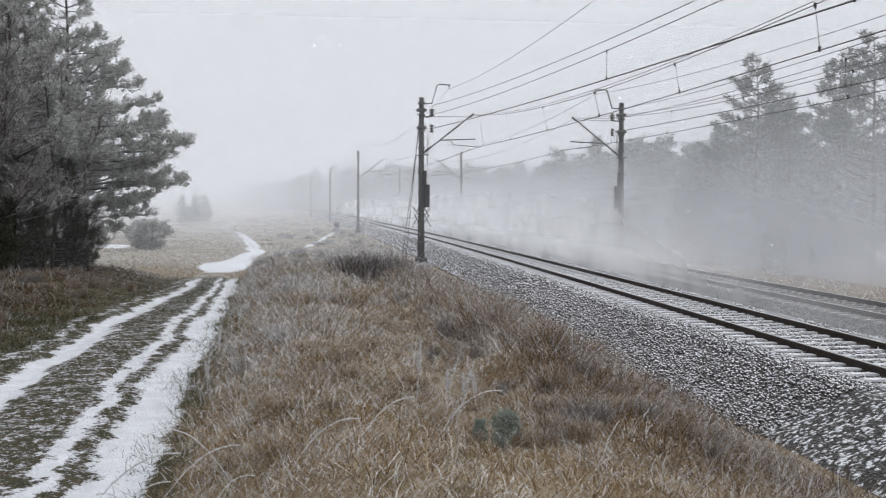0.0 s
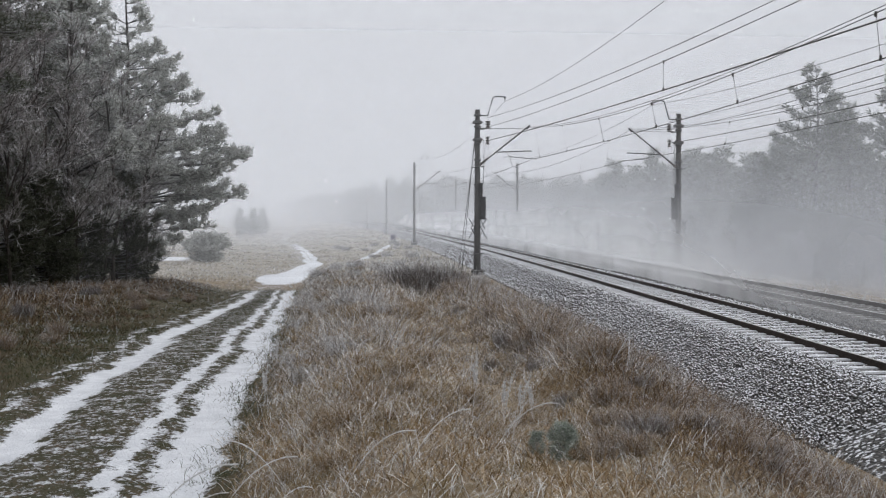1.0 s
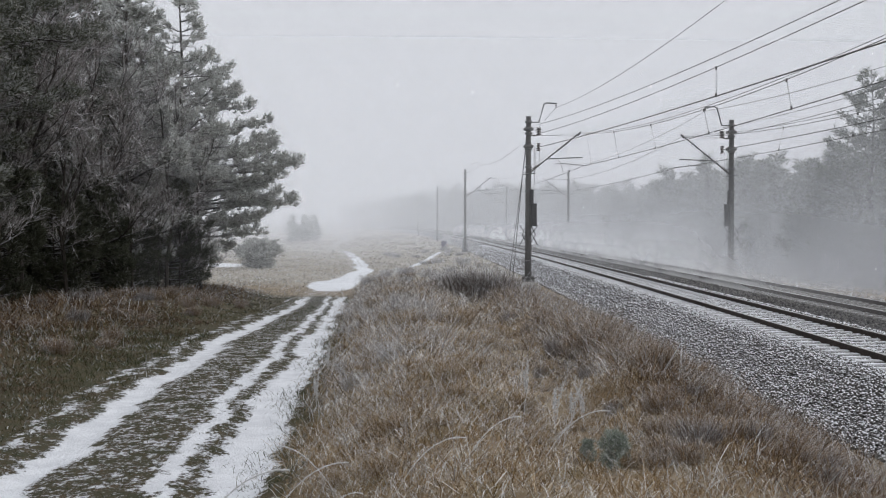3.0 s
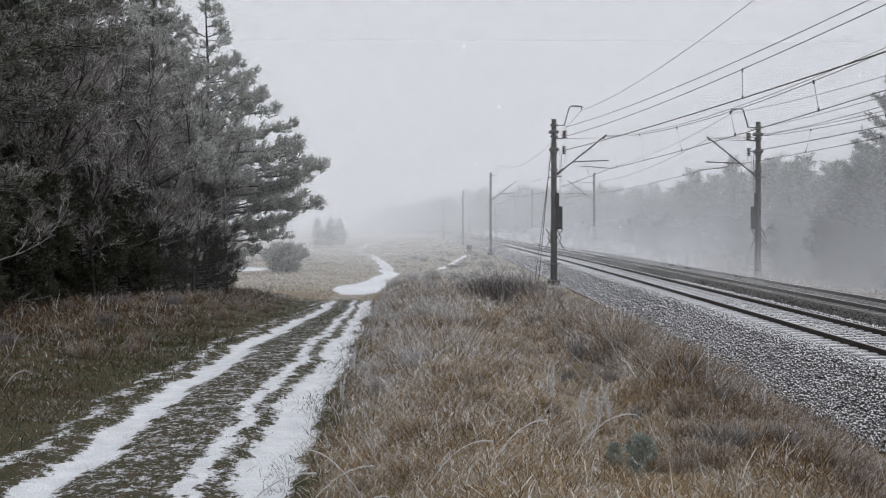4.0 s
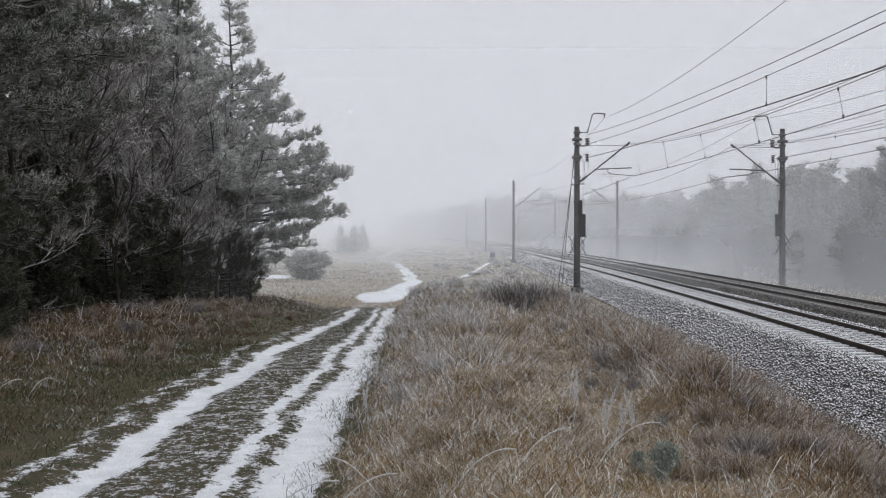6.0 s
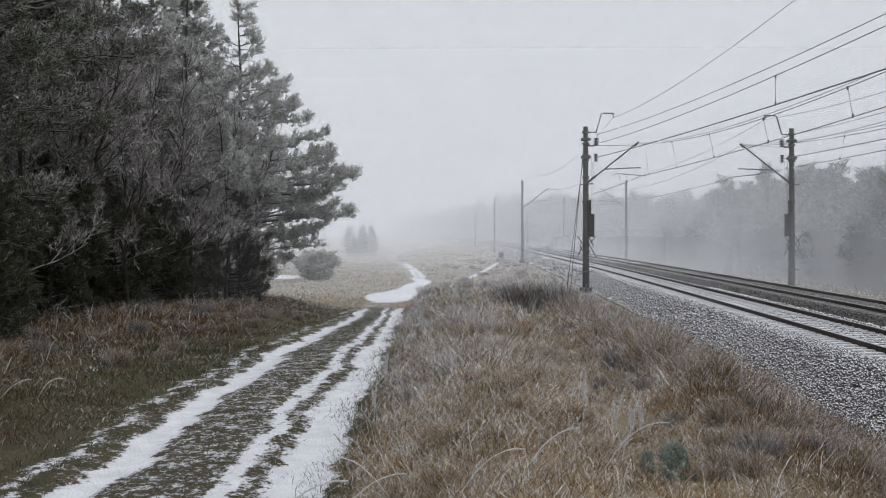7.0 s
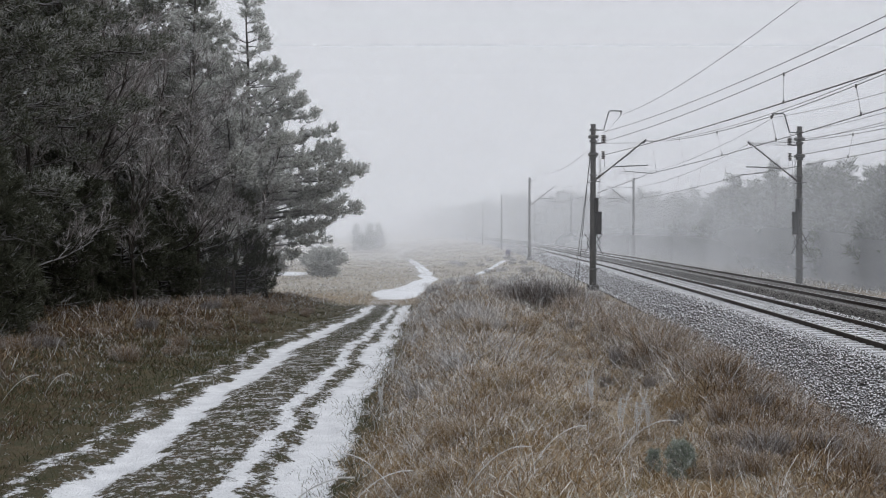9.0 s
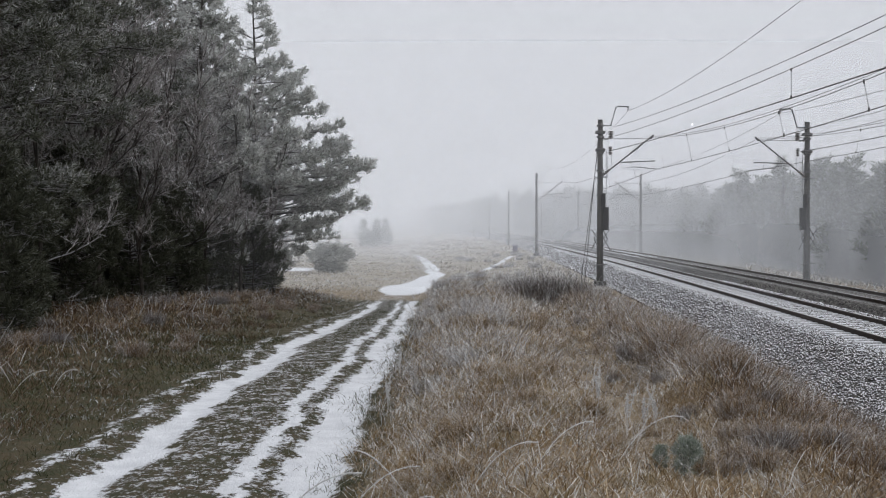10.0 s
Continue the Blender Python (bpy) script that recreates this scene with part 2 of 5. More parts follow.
class Soup:
    """Collects tubes and boxes for one mesh."""

    def __init__(self):
        self.v, self.f = [], []

    def tube(self, pts, radii, sides=6, cap=True):
        pts = [Vector(p) for p in pts]
        if not isinstance(radii, (list, tuple)):
            radii = [radii] * len(pts)
        base = len(self.v)
        for i, p in enumerate(pts):
            d = (pts[min(i + 1, len(pts) - 1)] - pts[max(i - 1, 0)]).normalized()
            a = d.cross(Vector((0, 0, 1)) if abs(d.z) < 0.9 else Vector((1, 0, 0))).normalized()
            b = d.cross(a)
            for j in range(sides):
                w = 2 * math.pi * j / sides
                self.v.append(tuple(p + (a * math.cos(w) + b * math.sin(w)) * radii[i]))
        for i in range(len(pts) - 1):
            for j in range(sides):
                q = (j + 1) % sides
                self.f.append((base + i * sides + j, base + i * sides + q, base + (i + 1) * sides + q, base + (i + 1) * sides + j))
        if cap:
            self.f.append(tuple(range(base + sides - 1, base - 1, -1)))
            e = base + (len(pts) - 1) * sides
            self.f.append(tuple(range(e, e + sides)))
        return self

    def box(self, c, size, bevel=0.0, turn=0.0):
        bm = bmesh.new()
        bmesh.ops.create_cube(bm, size=1, matrix=Matrix.Translation(c) @ Matrix.Rotation(turn, 4, "Z") @ Matrix.Diagonal((*size, 1)))
        if bevel:
            bmesh.ops.bevel(bm, geom=bm.edges[:], offset=bevel, segments=1, affect="EDGES")
        base = len(self.v)
        bm.verts.index_update()
        self.v += [tuple(v.co) for v in bm.verts]
        self.f += [tuple(base + v.index for v in f.verts) for f in bm.faces]
        bm.free()
        return self

    def make(self, name, mat, parent=None, smooth=False, label=""):
        ob = mesh_object(name, self.v, self.f, mat, parent, smooth)
        if label:
            ob["label"] = label
        return ob


def thing(name, m, label, category, group="", kind=""):
    e = new(name)
    e.empty_display_size = 0.3
    e.matrix_basis = m
    return tagged(e, label, category, group, kind)


def smooth01(a, b, v):
    u = np.clip((np.asarray(v, float) - a) / (b - a), 0, 1)
    return u * u * (3 - 2 * u)


# ---- plan: the railway's line, the cart road and the lie of the land ----
def mast_line(y):
    """x of the row of masts nearest the road; the line bends gently to the left far off."""
    return 10.5 - 1.155e-4 * (np.asarray(y, float) - 206) ** 2


def grade(y):
    """The line climbs gently far off."""
    u = np.maximum(np.asarray(y, float) - 130, 0.0)
    return 0.0017 * u * u / (u + 40)


def at_line(s, y):
    """x at s metres to the right of the mast row."""
    return mast_line(y) + s


NEAR_TRACK, FAR_TRACK, FAR_MASTS = 3.55, 7.68, 11.3
ROAD_Y = [-30, 12, 29, 55, 66, 75, 85, 100, 125, 158, 187, 230]
ROAD_X = [-2.1, -2.0, -1.87, -2.3, -2.5, -2.2, -1.4, -0.6, -1.4, -2.8, -4.0, -7.0]


BANK_Y = [0, 10, 18, 25, 35, 45, 55, 65, 80, 100, 140]
BANK_Z = [0.95, 0.95, 0.84, 0.66, 0.36, 0.04, -0.30, -0.64, -1.05, -1.25, -1.4]


def road_x(y):
    return np.interp(y, ROAD_Y, ROAD_X)


def ditch_x(y):
    return 1.75 + 0.047 * (np.asarray(y, float) - 10)


def lump(x, y, f, seed=0.0):
    """Cheap smooth unevenness."""
    return (np.sin(x * f + 1.3 * np.sin(y * f * 0.7 + seed) + seed) + np.sin(y * f * 1.1 + 1.7 * np.sin(x * f * 0.6 - seed))) * 0.5


def ground_z(x, y):
    x, y = np.asarray(x, float), np.asarray(y, float)
    road = 0.35 - 1.65 * smooth01(16, 66, y)
    dx = x - road_x(y)
    # bank on the railway side
    bank = np.interp(y, BANK_Y, BANK_Z)
    w = smooth01(1.1, 2.7, dx)
    z = road * (1 - w) + np.maximum(bank, road) * w
    # bank on the wood's side
    left = road + 0.15 + 0.45 * smooth01(25, 50, y) * (1 - smooth01(58, 72, y))
    v = smooth01(1.8, 5.0, -dx)
    z = z * (1 - v) + left * v
    z = z + 0.05 * lump(x, y, 0.9) * smooth01(1.2, 3, np.abs(dx)) + 0.10 * lump(x, y, 2.1, 1.0) * smooth01(1.6, 3, dx) + 0.16 * lump(x, y, 0.21, 2.0) * smooth01(3, 8, np.abs(dx))
    # ruts of the cart road
    near = smooth01(75, 60, y)
    z = z - 0.06 * near * (np.exp(-((dx + 0.86) / 0.26) ** 2) + np.exp(-((dx - 0.80) / 0.32) ** 2))
    # a shallow ditch down the bank, a low ridge beside the ballast
    along = smooth01(6, 12, y) * (1 - smooth01(46, 56, y))
    z = z - 0.40 * along * np.exp(-((x - ditch_x(y)) / (0.55 + 0.008 * y)) ** 2) + 0.12 * along * np.exp(-((x - ditch_x(y) - 1.5) / 0.7) ** 2)
    z = z - 0.25 * np.exp(-(((x - 3.6) / 1.0) ** 2 + ((y - 45) / 4) ** 2))
    # the field beyond falls away from the line
    s = x - mast_line(y)
    z = z - 0.95 * smooth01(90, 230, y) * smooth01(-9, -17, s)
    # railway formation
    k = smooth01(-4.2 - 3.0 * smooth01(60, 90, y) - 5.0 * smooth01(110, 190, y), 0.1, s)
    z = z * (1 - k) + (-0.78 + grade(y) + 0.02 * lump(x, y, 1.3)) * k
    beyond = smooth01(12, 20, s)
    z = z - beyond * 0.3 + beyond * 0.25 * lump(x, y, 0.15, 4.0)
    return z


def snow_cover(x, y):
    """0 to 1: wheel ruts and bare ground hold the snow, turf only flecks."""
    dx = x - road_x(y)
    near = smooth01(70, 60, y)
    wob = 0.09 * lump(x * 0.3, y, 0.8) + 0.06 * lump(x, y, 2.7, 1.0) + 0.05 * lump(x * 1.5, y, 6.1, 2.0)
    ruts = 0.82 * np.exp(-((dx + 0.86 + 1.3 * wob) / 0.25) ** 4) + 0.86 * np.exp(-((dx - 0.88 + wob) / 0.31) ** 4) + 0.8 * np.exp(-((dx - 0.32 + wob) / 0.13) ** 2)
    ruts += 0.57 * np.exp(-((dx + 1.46 + wob * 1.7) / 0.12) ** 2)
    ruts *= near
    half = np.interp(y, [66, 76, 85, 100, 130, 160, 190], [0.8, 1.35, 1.05, 0.66, 0.50, 0.34, 0.27])
    far = np.exp(-((dx + 0.25 * lump(x, y, 0.45, 6.0)) / half) ** 4) * (1 - 0.55 * np.exp(-(dx / 0.12) ** 2) * smooth01(85, 110, y)) * smooth01(66, 72, y) * smooth01(215, 170, y)
    pool = np.exp(-(((x + 2.8) / 1.05) ** 2 + ((y - 76) / 6) ** 2) ** 2)
    step = np.clip((y - 92) / 48, 0, 1)
    path = np.exp(-((x - (1.9 + 5.5 * step) + 0.12 * lump(x, y, 0.6, 3.0)) / 0.34) ** 4) * ((y > 92) & (y < 141))
    field = 0.9 * np.exp(-(((x + 12.5) / 2.2) ** 2 + ((y - 108) / 5) ** 2))
    flecks = 0.35 * np.exp(-((dx + 0.15) / 1.45) ** 4) + 0.08 + 0.09 * np.exp(-((dx + 2.1) / 0.8) ** 2)
    return np.clip(np.maximum.reduce([ruts, far, pool, path, field, flecks]), 0, 1)


def spaced(stops):
    """Grid lines with a step of their own between stops: (from, to, step)."""
    out = []
    for a, b, d in stops:
        out += list(np.arange(a, b, d))
    return np.array(out + [stops[-1][1]])


def build_ground():
    xs = spaced([(-900, -120, 60), (-120, -30, 4), (-30, -8, 0.8), (-8, -5, 0.22), (-5, 1, 0.11), (1, 12, 0.35), (12, 60, 2), (60, 180, 12), (180, 900, 60)])
    ys = spaced([(-80, 0, 4), (0, 5, 0.6), (5, 30, 0.17), (30, 75, 0.35), (75, 150, 0.8), (150, 300, 4), (300, 1500, 40)])
    X, Y = np.meshgrid(xs, ys)
    Z = ground_z(X, Y)
    nx, ny = len(xs), len(ys)
    verts = np.stack([X, Y, Z], -1).reshape(-1, 3)
    i = (np.arange(ny - 1)[:, None] * nx + np.arange(nx - 1)[None]).ravel()
    tris = np.concatenate([np.stack([i, i + 1, i + nx + 1], 1), np.stack([i, i + nx + 1, i + nx], 1)])
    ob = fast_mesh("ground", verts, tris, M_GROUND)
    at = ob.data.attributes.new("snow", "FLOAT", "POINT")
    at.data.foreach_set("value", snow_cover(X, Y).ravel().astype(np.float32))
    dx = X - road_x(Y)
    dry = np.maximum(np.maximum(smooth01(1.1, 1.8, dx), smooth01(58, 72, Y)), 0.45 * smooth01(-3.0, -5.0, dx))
    # values above 1 stand for distance, where the ground is coloured paler
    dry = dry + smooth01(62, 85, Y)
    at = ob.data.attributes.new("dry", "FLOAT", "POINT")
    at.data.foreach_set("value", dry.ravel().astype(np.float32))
    ob.data.polygons.foreach_set("use_smooth", np.ones(len(tris), bool))
    tagged(ob, "frozen turf and snowy cart road rising to a bank", "ground", kind="structure")


build_ground()


# ---- railway ----
def sweep(name, profile, y0, y1, step, mat, parent=None, closed=False):
    """A profile of (s, z) carried along the railway's line."""
    ys = np.arange(y0, y1 + 0.01, step)
    n = len(profile)
    verts, faces = [], []
    for y in ys:
        for s, z in profile:
            verts.append((float(at_line(s, y)), float(y), z + float(grade(y))))
    m = n if closed else n - 1
    for i in range(len(ys) - 1):
        for j in range(m):
            q = (j + 1) % n
            faces.append((i * n + j, i * n + q, (i + 1) * n + q, (i + 1) * n + j))
    return mesh_object(name, verts, faces, mat, parent)


def build_railway():
    bed = sweep("ballast_bed", [(0.35, -0.86), (0.62, -0.70), (1.78, -0.175), (2.15, -0.155), (5.0, -0.155), (5.5, -0.26)], -30, 900, 3, M_BED)
    tagged(bed, "crushed stone ballast bed dusted with snow", "ballast", kind="structure")
    bed = sweep("ballast_bed", [(5.5, -0.26), (5.7, -0.26), (6.2, -0.155), (9.1, -0.155), (9.45, -0.18), (10.5, -0.72), (10.7, -0.86)], -30, 900, 3, M_BED_BARE)
    tagged(bed, "dark ballast bed swept bare by the wind of a train", "ballast", kind="structure")
    for c, y_to in ((NEAR_TRACK, 900), (FAR_TRACK, 900)):
        track = thing("railway_track", pose(0, 0, 0), "railway track with dark rusty rails on snow-covered concrete sleepers", "railway track", "tracks of the double line")
        for side in (-0.755, 0.755):
            s = c + side
            prof = [(s - 0.075, -0.172), (s + 0.075, -0.172), (s + 0.07, -0.155), (s + 0.012, -0.135), (s + 0.012, -0.045),
                    (s + 0.036, -0.035), (s + 0.036, -0.004), (s - 0.036, -0.004), (s - 0.036, -0.035), (s - 0.012, -0.045), (s - 0.012, -0.135), (s - 0.07, -0.155)]
            rail = sweep("rail", prof, -30, y_to, 2, M_RAIL, track, True)
            sweep("running_surface", [(s - 0.030, -0.0035), (s - 0.026, 0.0), (s + 0.026, 0.0), (s + 0.030, -0.0035)], -30, y_to, 2, M_SHINE, rail)
        block = Soup()
        for sx in (-1, 1):
            block.box((sx * 0.85, 0, -0.185), (0.86, 0.27, 0.13), 0.025)
        block.box((0, 0, -0.195), (1.0, 0.22, 0.11), 0.02)
        first = None
        for i in range(145):
            y = 14 + 0.62 * i
            m = pose(float(at_line(c, y)), y, 0, 0, 0, math.degrees(2 * 1.155e-4 * (y - 206)))
            if first is None:
                first = block.make("sleeper", M_SLEEPER if c == NEAR_TRACK else M_SLEEPER_BARE, track)
                first.matrix_basis = m
            else:
                o = new("sleeper", first.data)
                o.parent, o.matrix_basis = track, m
        rest = Soup()
        for i in range(480):
            y = 14 + 0.62 * (145 + i)
            rest.box((float(at_line(c, y)), y, -0.185 + float(grade(y))), (2.56, 0.27, 0.13))
        tagged(rest.make("distant_sleepers", M_SLEEPER, track), kind="stuff")


def build_stones():
    """Loose broken stones on the bed, each a small irregular lump."""
    base = np.array([(1, 0, 0), (-1, 0, 0), (0, 1, 0), (0, -1, 0), (0, 0, 1), (0, 0, -1)], float)
    tri = np.array([(0, 2, 4), (2, 1, 4), (1, 3, 4), (3, 0, 4), (2, 0, 5), (1, 2, 5), (3, 1, 5), (0, 3, 5)])
    r = np.random.default_rng(3)
    ss, yy, size = [], [], []
    for s0, s1, y0, y1, dens, sz in ((0.35, 2.3, 17, 40, 290, 0.026), (0.35, 2.3, 40, 80, 130, 0.034), (2.3, 4.8, 17, 45, 70, 0.026),
                                     (4.8, 6.2, 20, 60, 100, 0.032), (0.3, 2.2, 80, 140, 40, 0.05), (6.2, 9.4, 25, 70, 45, 0.03)):
        n = int((s1 - s0) * (y1 - y0) * dens)
        ss.append(r.uniform(s0, s1, n)), yy.append(r.uniform(y0, y1, n)), size.append(sz * r.uniform(0.7, 1.5, n))
    s, y, size = map(np.concatenate, (ss, yy, size))
    z = np.interp(s, [0.2, 0.62, 1.78, 2.15, 5.0, 5.55, 6.2, 9.5], [-0.80, -0.70, -0.175, -0.165, -0.165, -0.26, -0.165, -0.19])
    n = len(s)
    ang = r.uniform(0, 6.28, n)
    sc = size[:, None] * r.uniform(0.7, 1.35, (n, 3))
    v = base[None] * r.uniform(0.7, 1.2, (n, 6, 1)) * sc[:, None]
    v = v + r.normal(0, 0.2, (n, 6, 3)) * size[:, None, None]
    c, d = np.cos(ang)[:, None], np.sin(ang)[:, None]
    v = np.stack([v[..., 0] * c - v[..., 1] * d, v[..., 0] * d + v[..., 1] * c, v[..., 2]], -1)
    v += np.stack([at_line(s, y), y, z + size * 0.35], 1)[:, None]
    for pick, mat, label in ((s < 5.3, M_STONE, "loose grey crushed stones capped with snow"), (s >= 5.3, M_STONE_BARE, "loose dark crushed stones swept nearly bare")):
        m = int(pick.sum())
        t = tri[None] + (np.arange(m) * 6)[:, None, None]
        tagged(fast_mesh("ballast_stones", v[pick].reshape(-1, 3), t.reshape(-1, 3), mat), label, "ballast", kind="stuff")


build_railway()
build_stones()


# ---- masts: posts with cantilevers, insulators and horns ----
def insulator(name, p, q, parent, r=0.075):
    so = Soup()
    a, b = Vector(p), Vector(q)
    n = 5
    pts, rad = [], []
    for i in range(n):
        for f, w in ((0.0, 0.35), (0.25, 1.0), (0.6, 0.9), (0.85, 0.35)):
            pts.append(a.lerp(b, (i + f) / n))
            rad.append(r * w)
    pts.append(b), rad.append(r * 0.35)
    so.tube(pts, rad, 8)
    return so.make(name, M_GLAZE, parent)


def build_mast(y, side, anchor, detail):
    """side 1: the row by the road, arm to the right; -1: the row by the wood."""
    s = 0.0 if side == 1 else FAR_MASTS
    x = float(at_line(s, y))
    base = -0.86
    label = ("concrete overhead-line mast with tension weights and guy wires" if anchor
             else "slim concrete overhead-line mast with a slanted steel arm")
    e = thing("catenary_mast", pose(x, y, float(grade(y))), label, "mast", "masts along the railway")
    k = float(side)
    w = 0.165 if anchor else 0.145
    top = 8.0
    post = Soup()
    post.tube([(0, 0, base), (0, 0, 2.5), (0, 0, top)], [w * 1.15, w, w * 0.8], 10)
    post.make("post", M_CONCRETE, e, True)
    if detail:
        Soup().box((0, 0, -0.68), (0.62, 0.62, 0.42), 0.05).make("foundation", M_CONCRETE, e)
        Soup().tube([(0, 0, top), (0, 0, top + 0.03)], [w * 0.95, w * 0.9], 10).make("cap", M_CONCRETE, e)
        for z in (7.72, 7.35, 7.12, 6.50, 6.28, 5.35, 4.05) if anchor else (7.6, 6.9, 5.3):
            Soup().tube([(0, 0, z - 0.05), (0, 0, z + 0.05)], w * 1.22, 10).make("clamp_band", M_STEEL, e)
    # slanted arm with its stay and the steady arm at the contact wire
    arm = Soup().tube([(0.08 * k, 0, 5.05), (2.72 * k, 0, 7.16)], 0.042, 6).make("cantilever_arm", M_STEEL, e)
    Soup().tube([(2.62 * k, 0, 7.02), (2.80 * k, 0, 7.22)], 0.06, 6).make("arm_clamp", M_DARK, arm)
    Soup().tube([(0.4 * k, 0, 7.02), (2.55 * k, 0, 7.05)], 0.014, 5).make("stay_rod", M_STEEL, e)
    Soup().tube([(0.95 * k, 0, 5.78), (2.9 * k, 0, 5.86)], 0.035, 6).make("registration_tube", M_STEEL, e)
    Soup().tube([(1.55 * k, 0, 5.80), (1.72 * k, 0, 5.55), (3.2 * k, 0, 5.42)], 0.022, 5).make("steady_arm", M_STEEL, e)
    if detail:
        insulator("insulator", (0.10 * k, 0, 5.08), (0.55 * k, 0, 5.44), e, 0.08)
        insulator("insulator", (0.10 * k, 0, 7.02), (0.45 * k, 0, 7.02), e, 0.06)
    # horn that lifts the top wire
    Soup().tube([(0.1 * k, 0, 7.72), (0.55 * k, 0, 7.72), (0.82 * k, 0, 8.68), (0.95 * k, 0, 8.74), (1.52 * k, 0, 8.72)], 0.04, 6).make("top_horn", M_STEEL, e)
    if detail:
        insulator("insulator", (1.46 * k, 0, 8.70), (1.46 * k, 0, 8.50), e, 0.05)
    if not anchor:
        return e
    # terminations of the tensioned wires, pulleys and hanging weights
    for z in (7.38, 6.45):
        Soup().box((0, 0, z - 0.02), (0.5, 0.42, 0.16), 0.03).make("anchor_bracket", M_STEEL, e)
        Soup().tube([(0.48 * k, -0.05, z - 0.24), (0.48 * k, 0.05, z - 0.24)], 0.02, 6).make("pulley_pin", M_DARK, e)
    insulator("insulator", (0.55 * k, -0.05, 7.45), (0.55 * k, -0.05, 7.02), e, 0.15)
    insulator("insulator", (0.53 * k, -0.05, 6.62), (0.53 * k, -0.05, 6.18), e, 0.12)
    for d in (0.40, 0.60):
        Soup().tube([(d * k, -0.06, 6.2), (d * k * 0.95, -0.06, 5.2)], 0.01, 4).make("tail_wire", M_WIRE, e)
    for i in range(8):
        Soup().box((0.27 * k, -0.18, 2.28 + 0.151 * i), (0.30, 0.28, 0.15), 0.008).make("tension_weight", M_DARK, e, label="dark cast-iron tension weight")
    Soup().box((0.15 * k, -0.2, 3.75), (0.22, 0.16, 0.8), 0.03).make("weight_guide", M_DARK, e)
    Soup().tube([(0.3 * k, -0.2, 4.1), (0.3 * k, -0.2, 6.4)], 0.012, 4).make("weight_rope", M_WIRE, e)
    for q in (-1, 1):
        Soup().tube([(0.1 * q, -0.17, 2.3), (0.36 * q, -0.3, 1.75), (0.12 * q, -0.18, 1.35)], 0.03, 5).make("climbing_guard", M_DARK, e)
        Soup().tube([(0.1 * q, -0.17, 1.9), (0.5 * q, -0.3, 1.15)], 0.022, 5).make("climbing_guard", M_DARK, e)
        Soup().tube([(0.1 * q, -0.17, 1.7), (0.48 * q, -0.3, 2.25)], 0.022, 5).make("climbing_guard", M_DARK, e)
    for z in (4.95, 0.35):
        Soup().tube([(-0.35, -0.2, z), (0.36, -0.2, z + 0.06)], 0.03, 5).make("cross_bracket", M_STEEL, e)
    for i, d in enumerate((2.4, 3.2) if side == 1 else ()):
        Soup().tube([(-0.12 * k, 0, 6.9 - 0.5 * i), (-(0.2 + 0.12 * i) * k, 3.2 + d, -0.8)], 0.018, 5).make("guy_wire", M_WIRE, e)
    return e


MASTS_Y = [68 + 69 * i for i in range(11)]
for i, my in enumerate(MASTS_Y):
    build_mast(my, 1, i == 0, i < 2)
    build_mast(my + 1.5, -1, i == 0, i < 2)


# ---- overhead wires ----
def hang(so, p, q, sag, r, n=24):
    a, b = Vector(p), Vector(q)
    pts = []
    for i in range(n + 1):
        u = i / n
        v = a.lerp(b, u)
        v.z -= 4 * sag * u * (1 - u)
        pts.append(v)
    so.tube(pts, r * 0.82, 4, cap=False)
    return pts


def wire_pt(s, y, z, side):
    return (float(at_line(s if side == 1 else FAR_MASTS - s, y)), y, z + float(grade(y)))


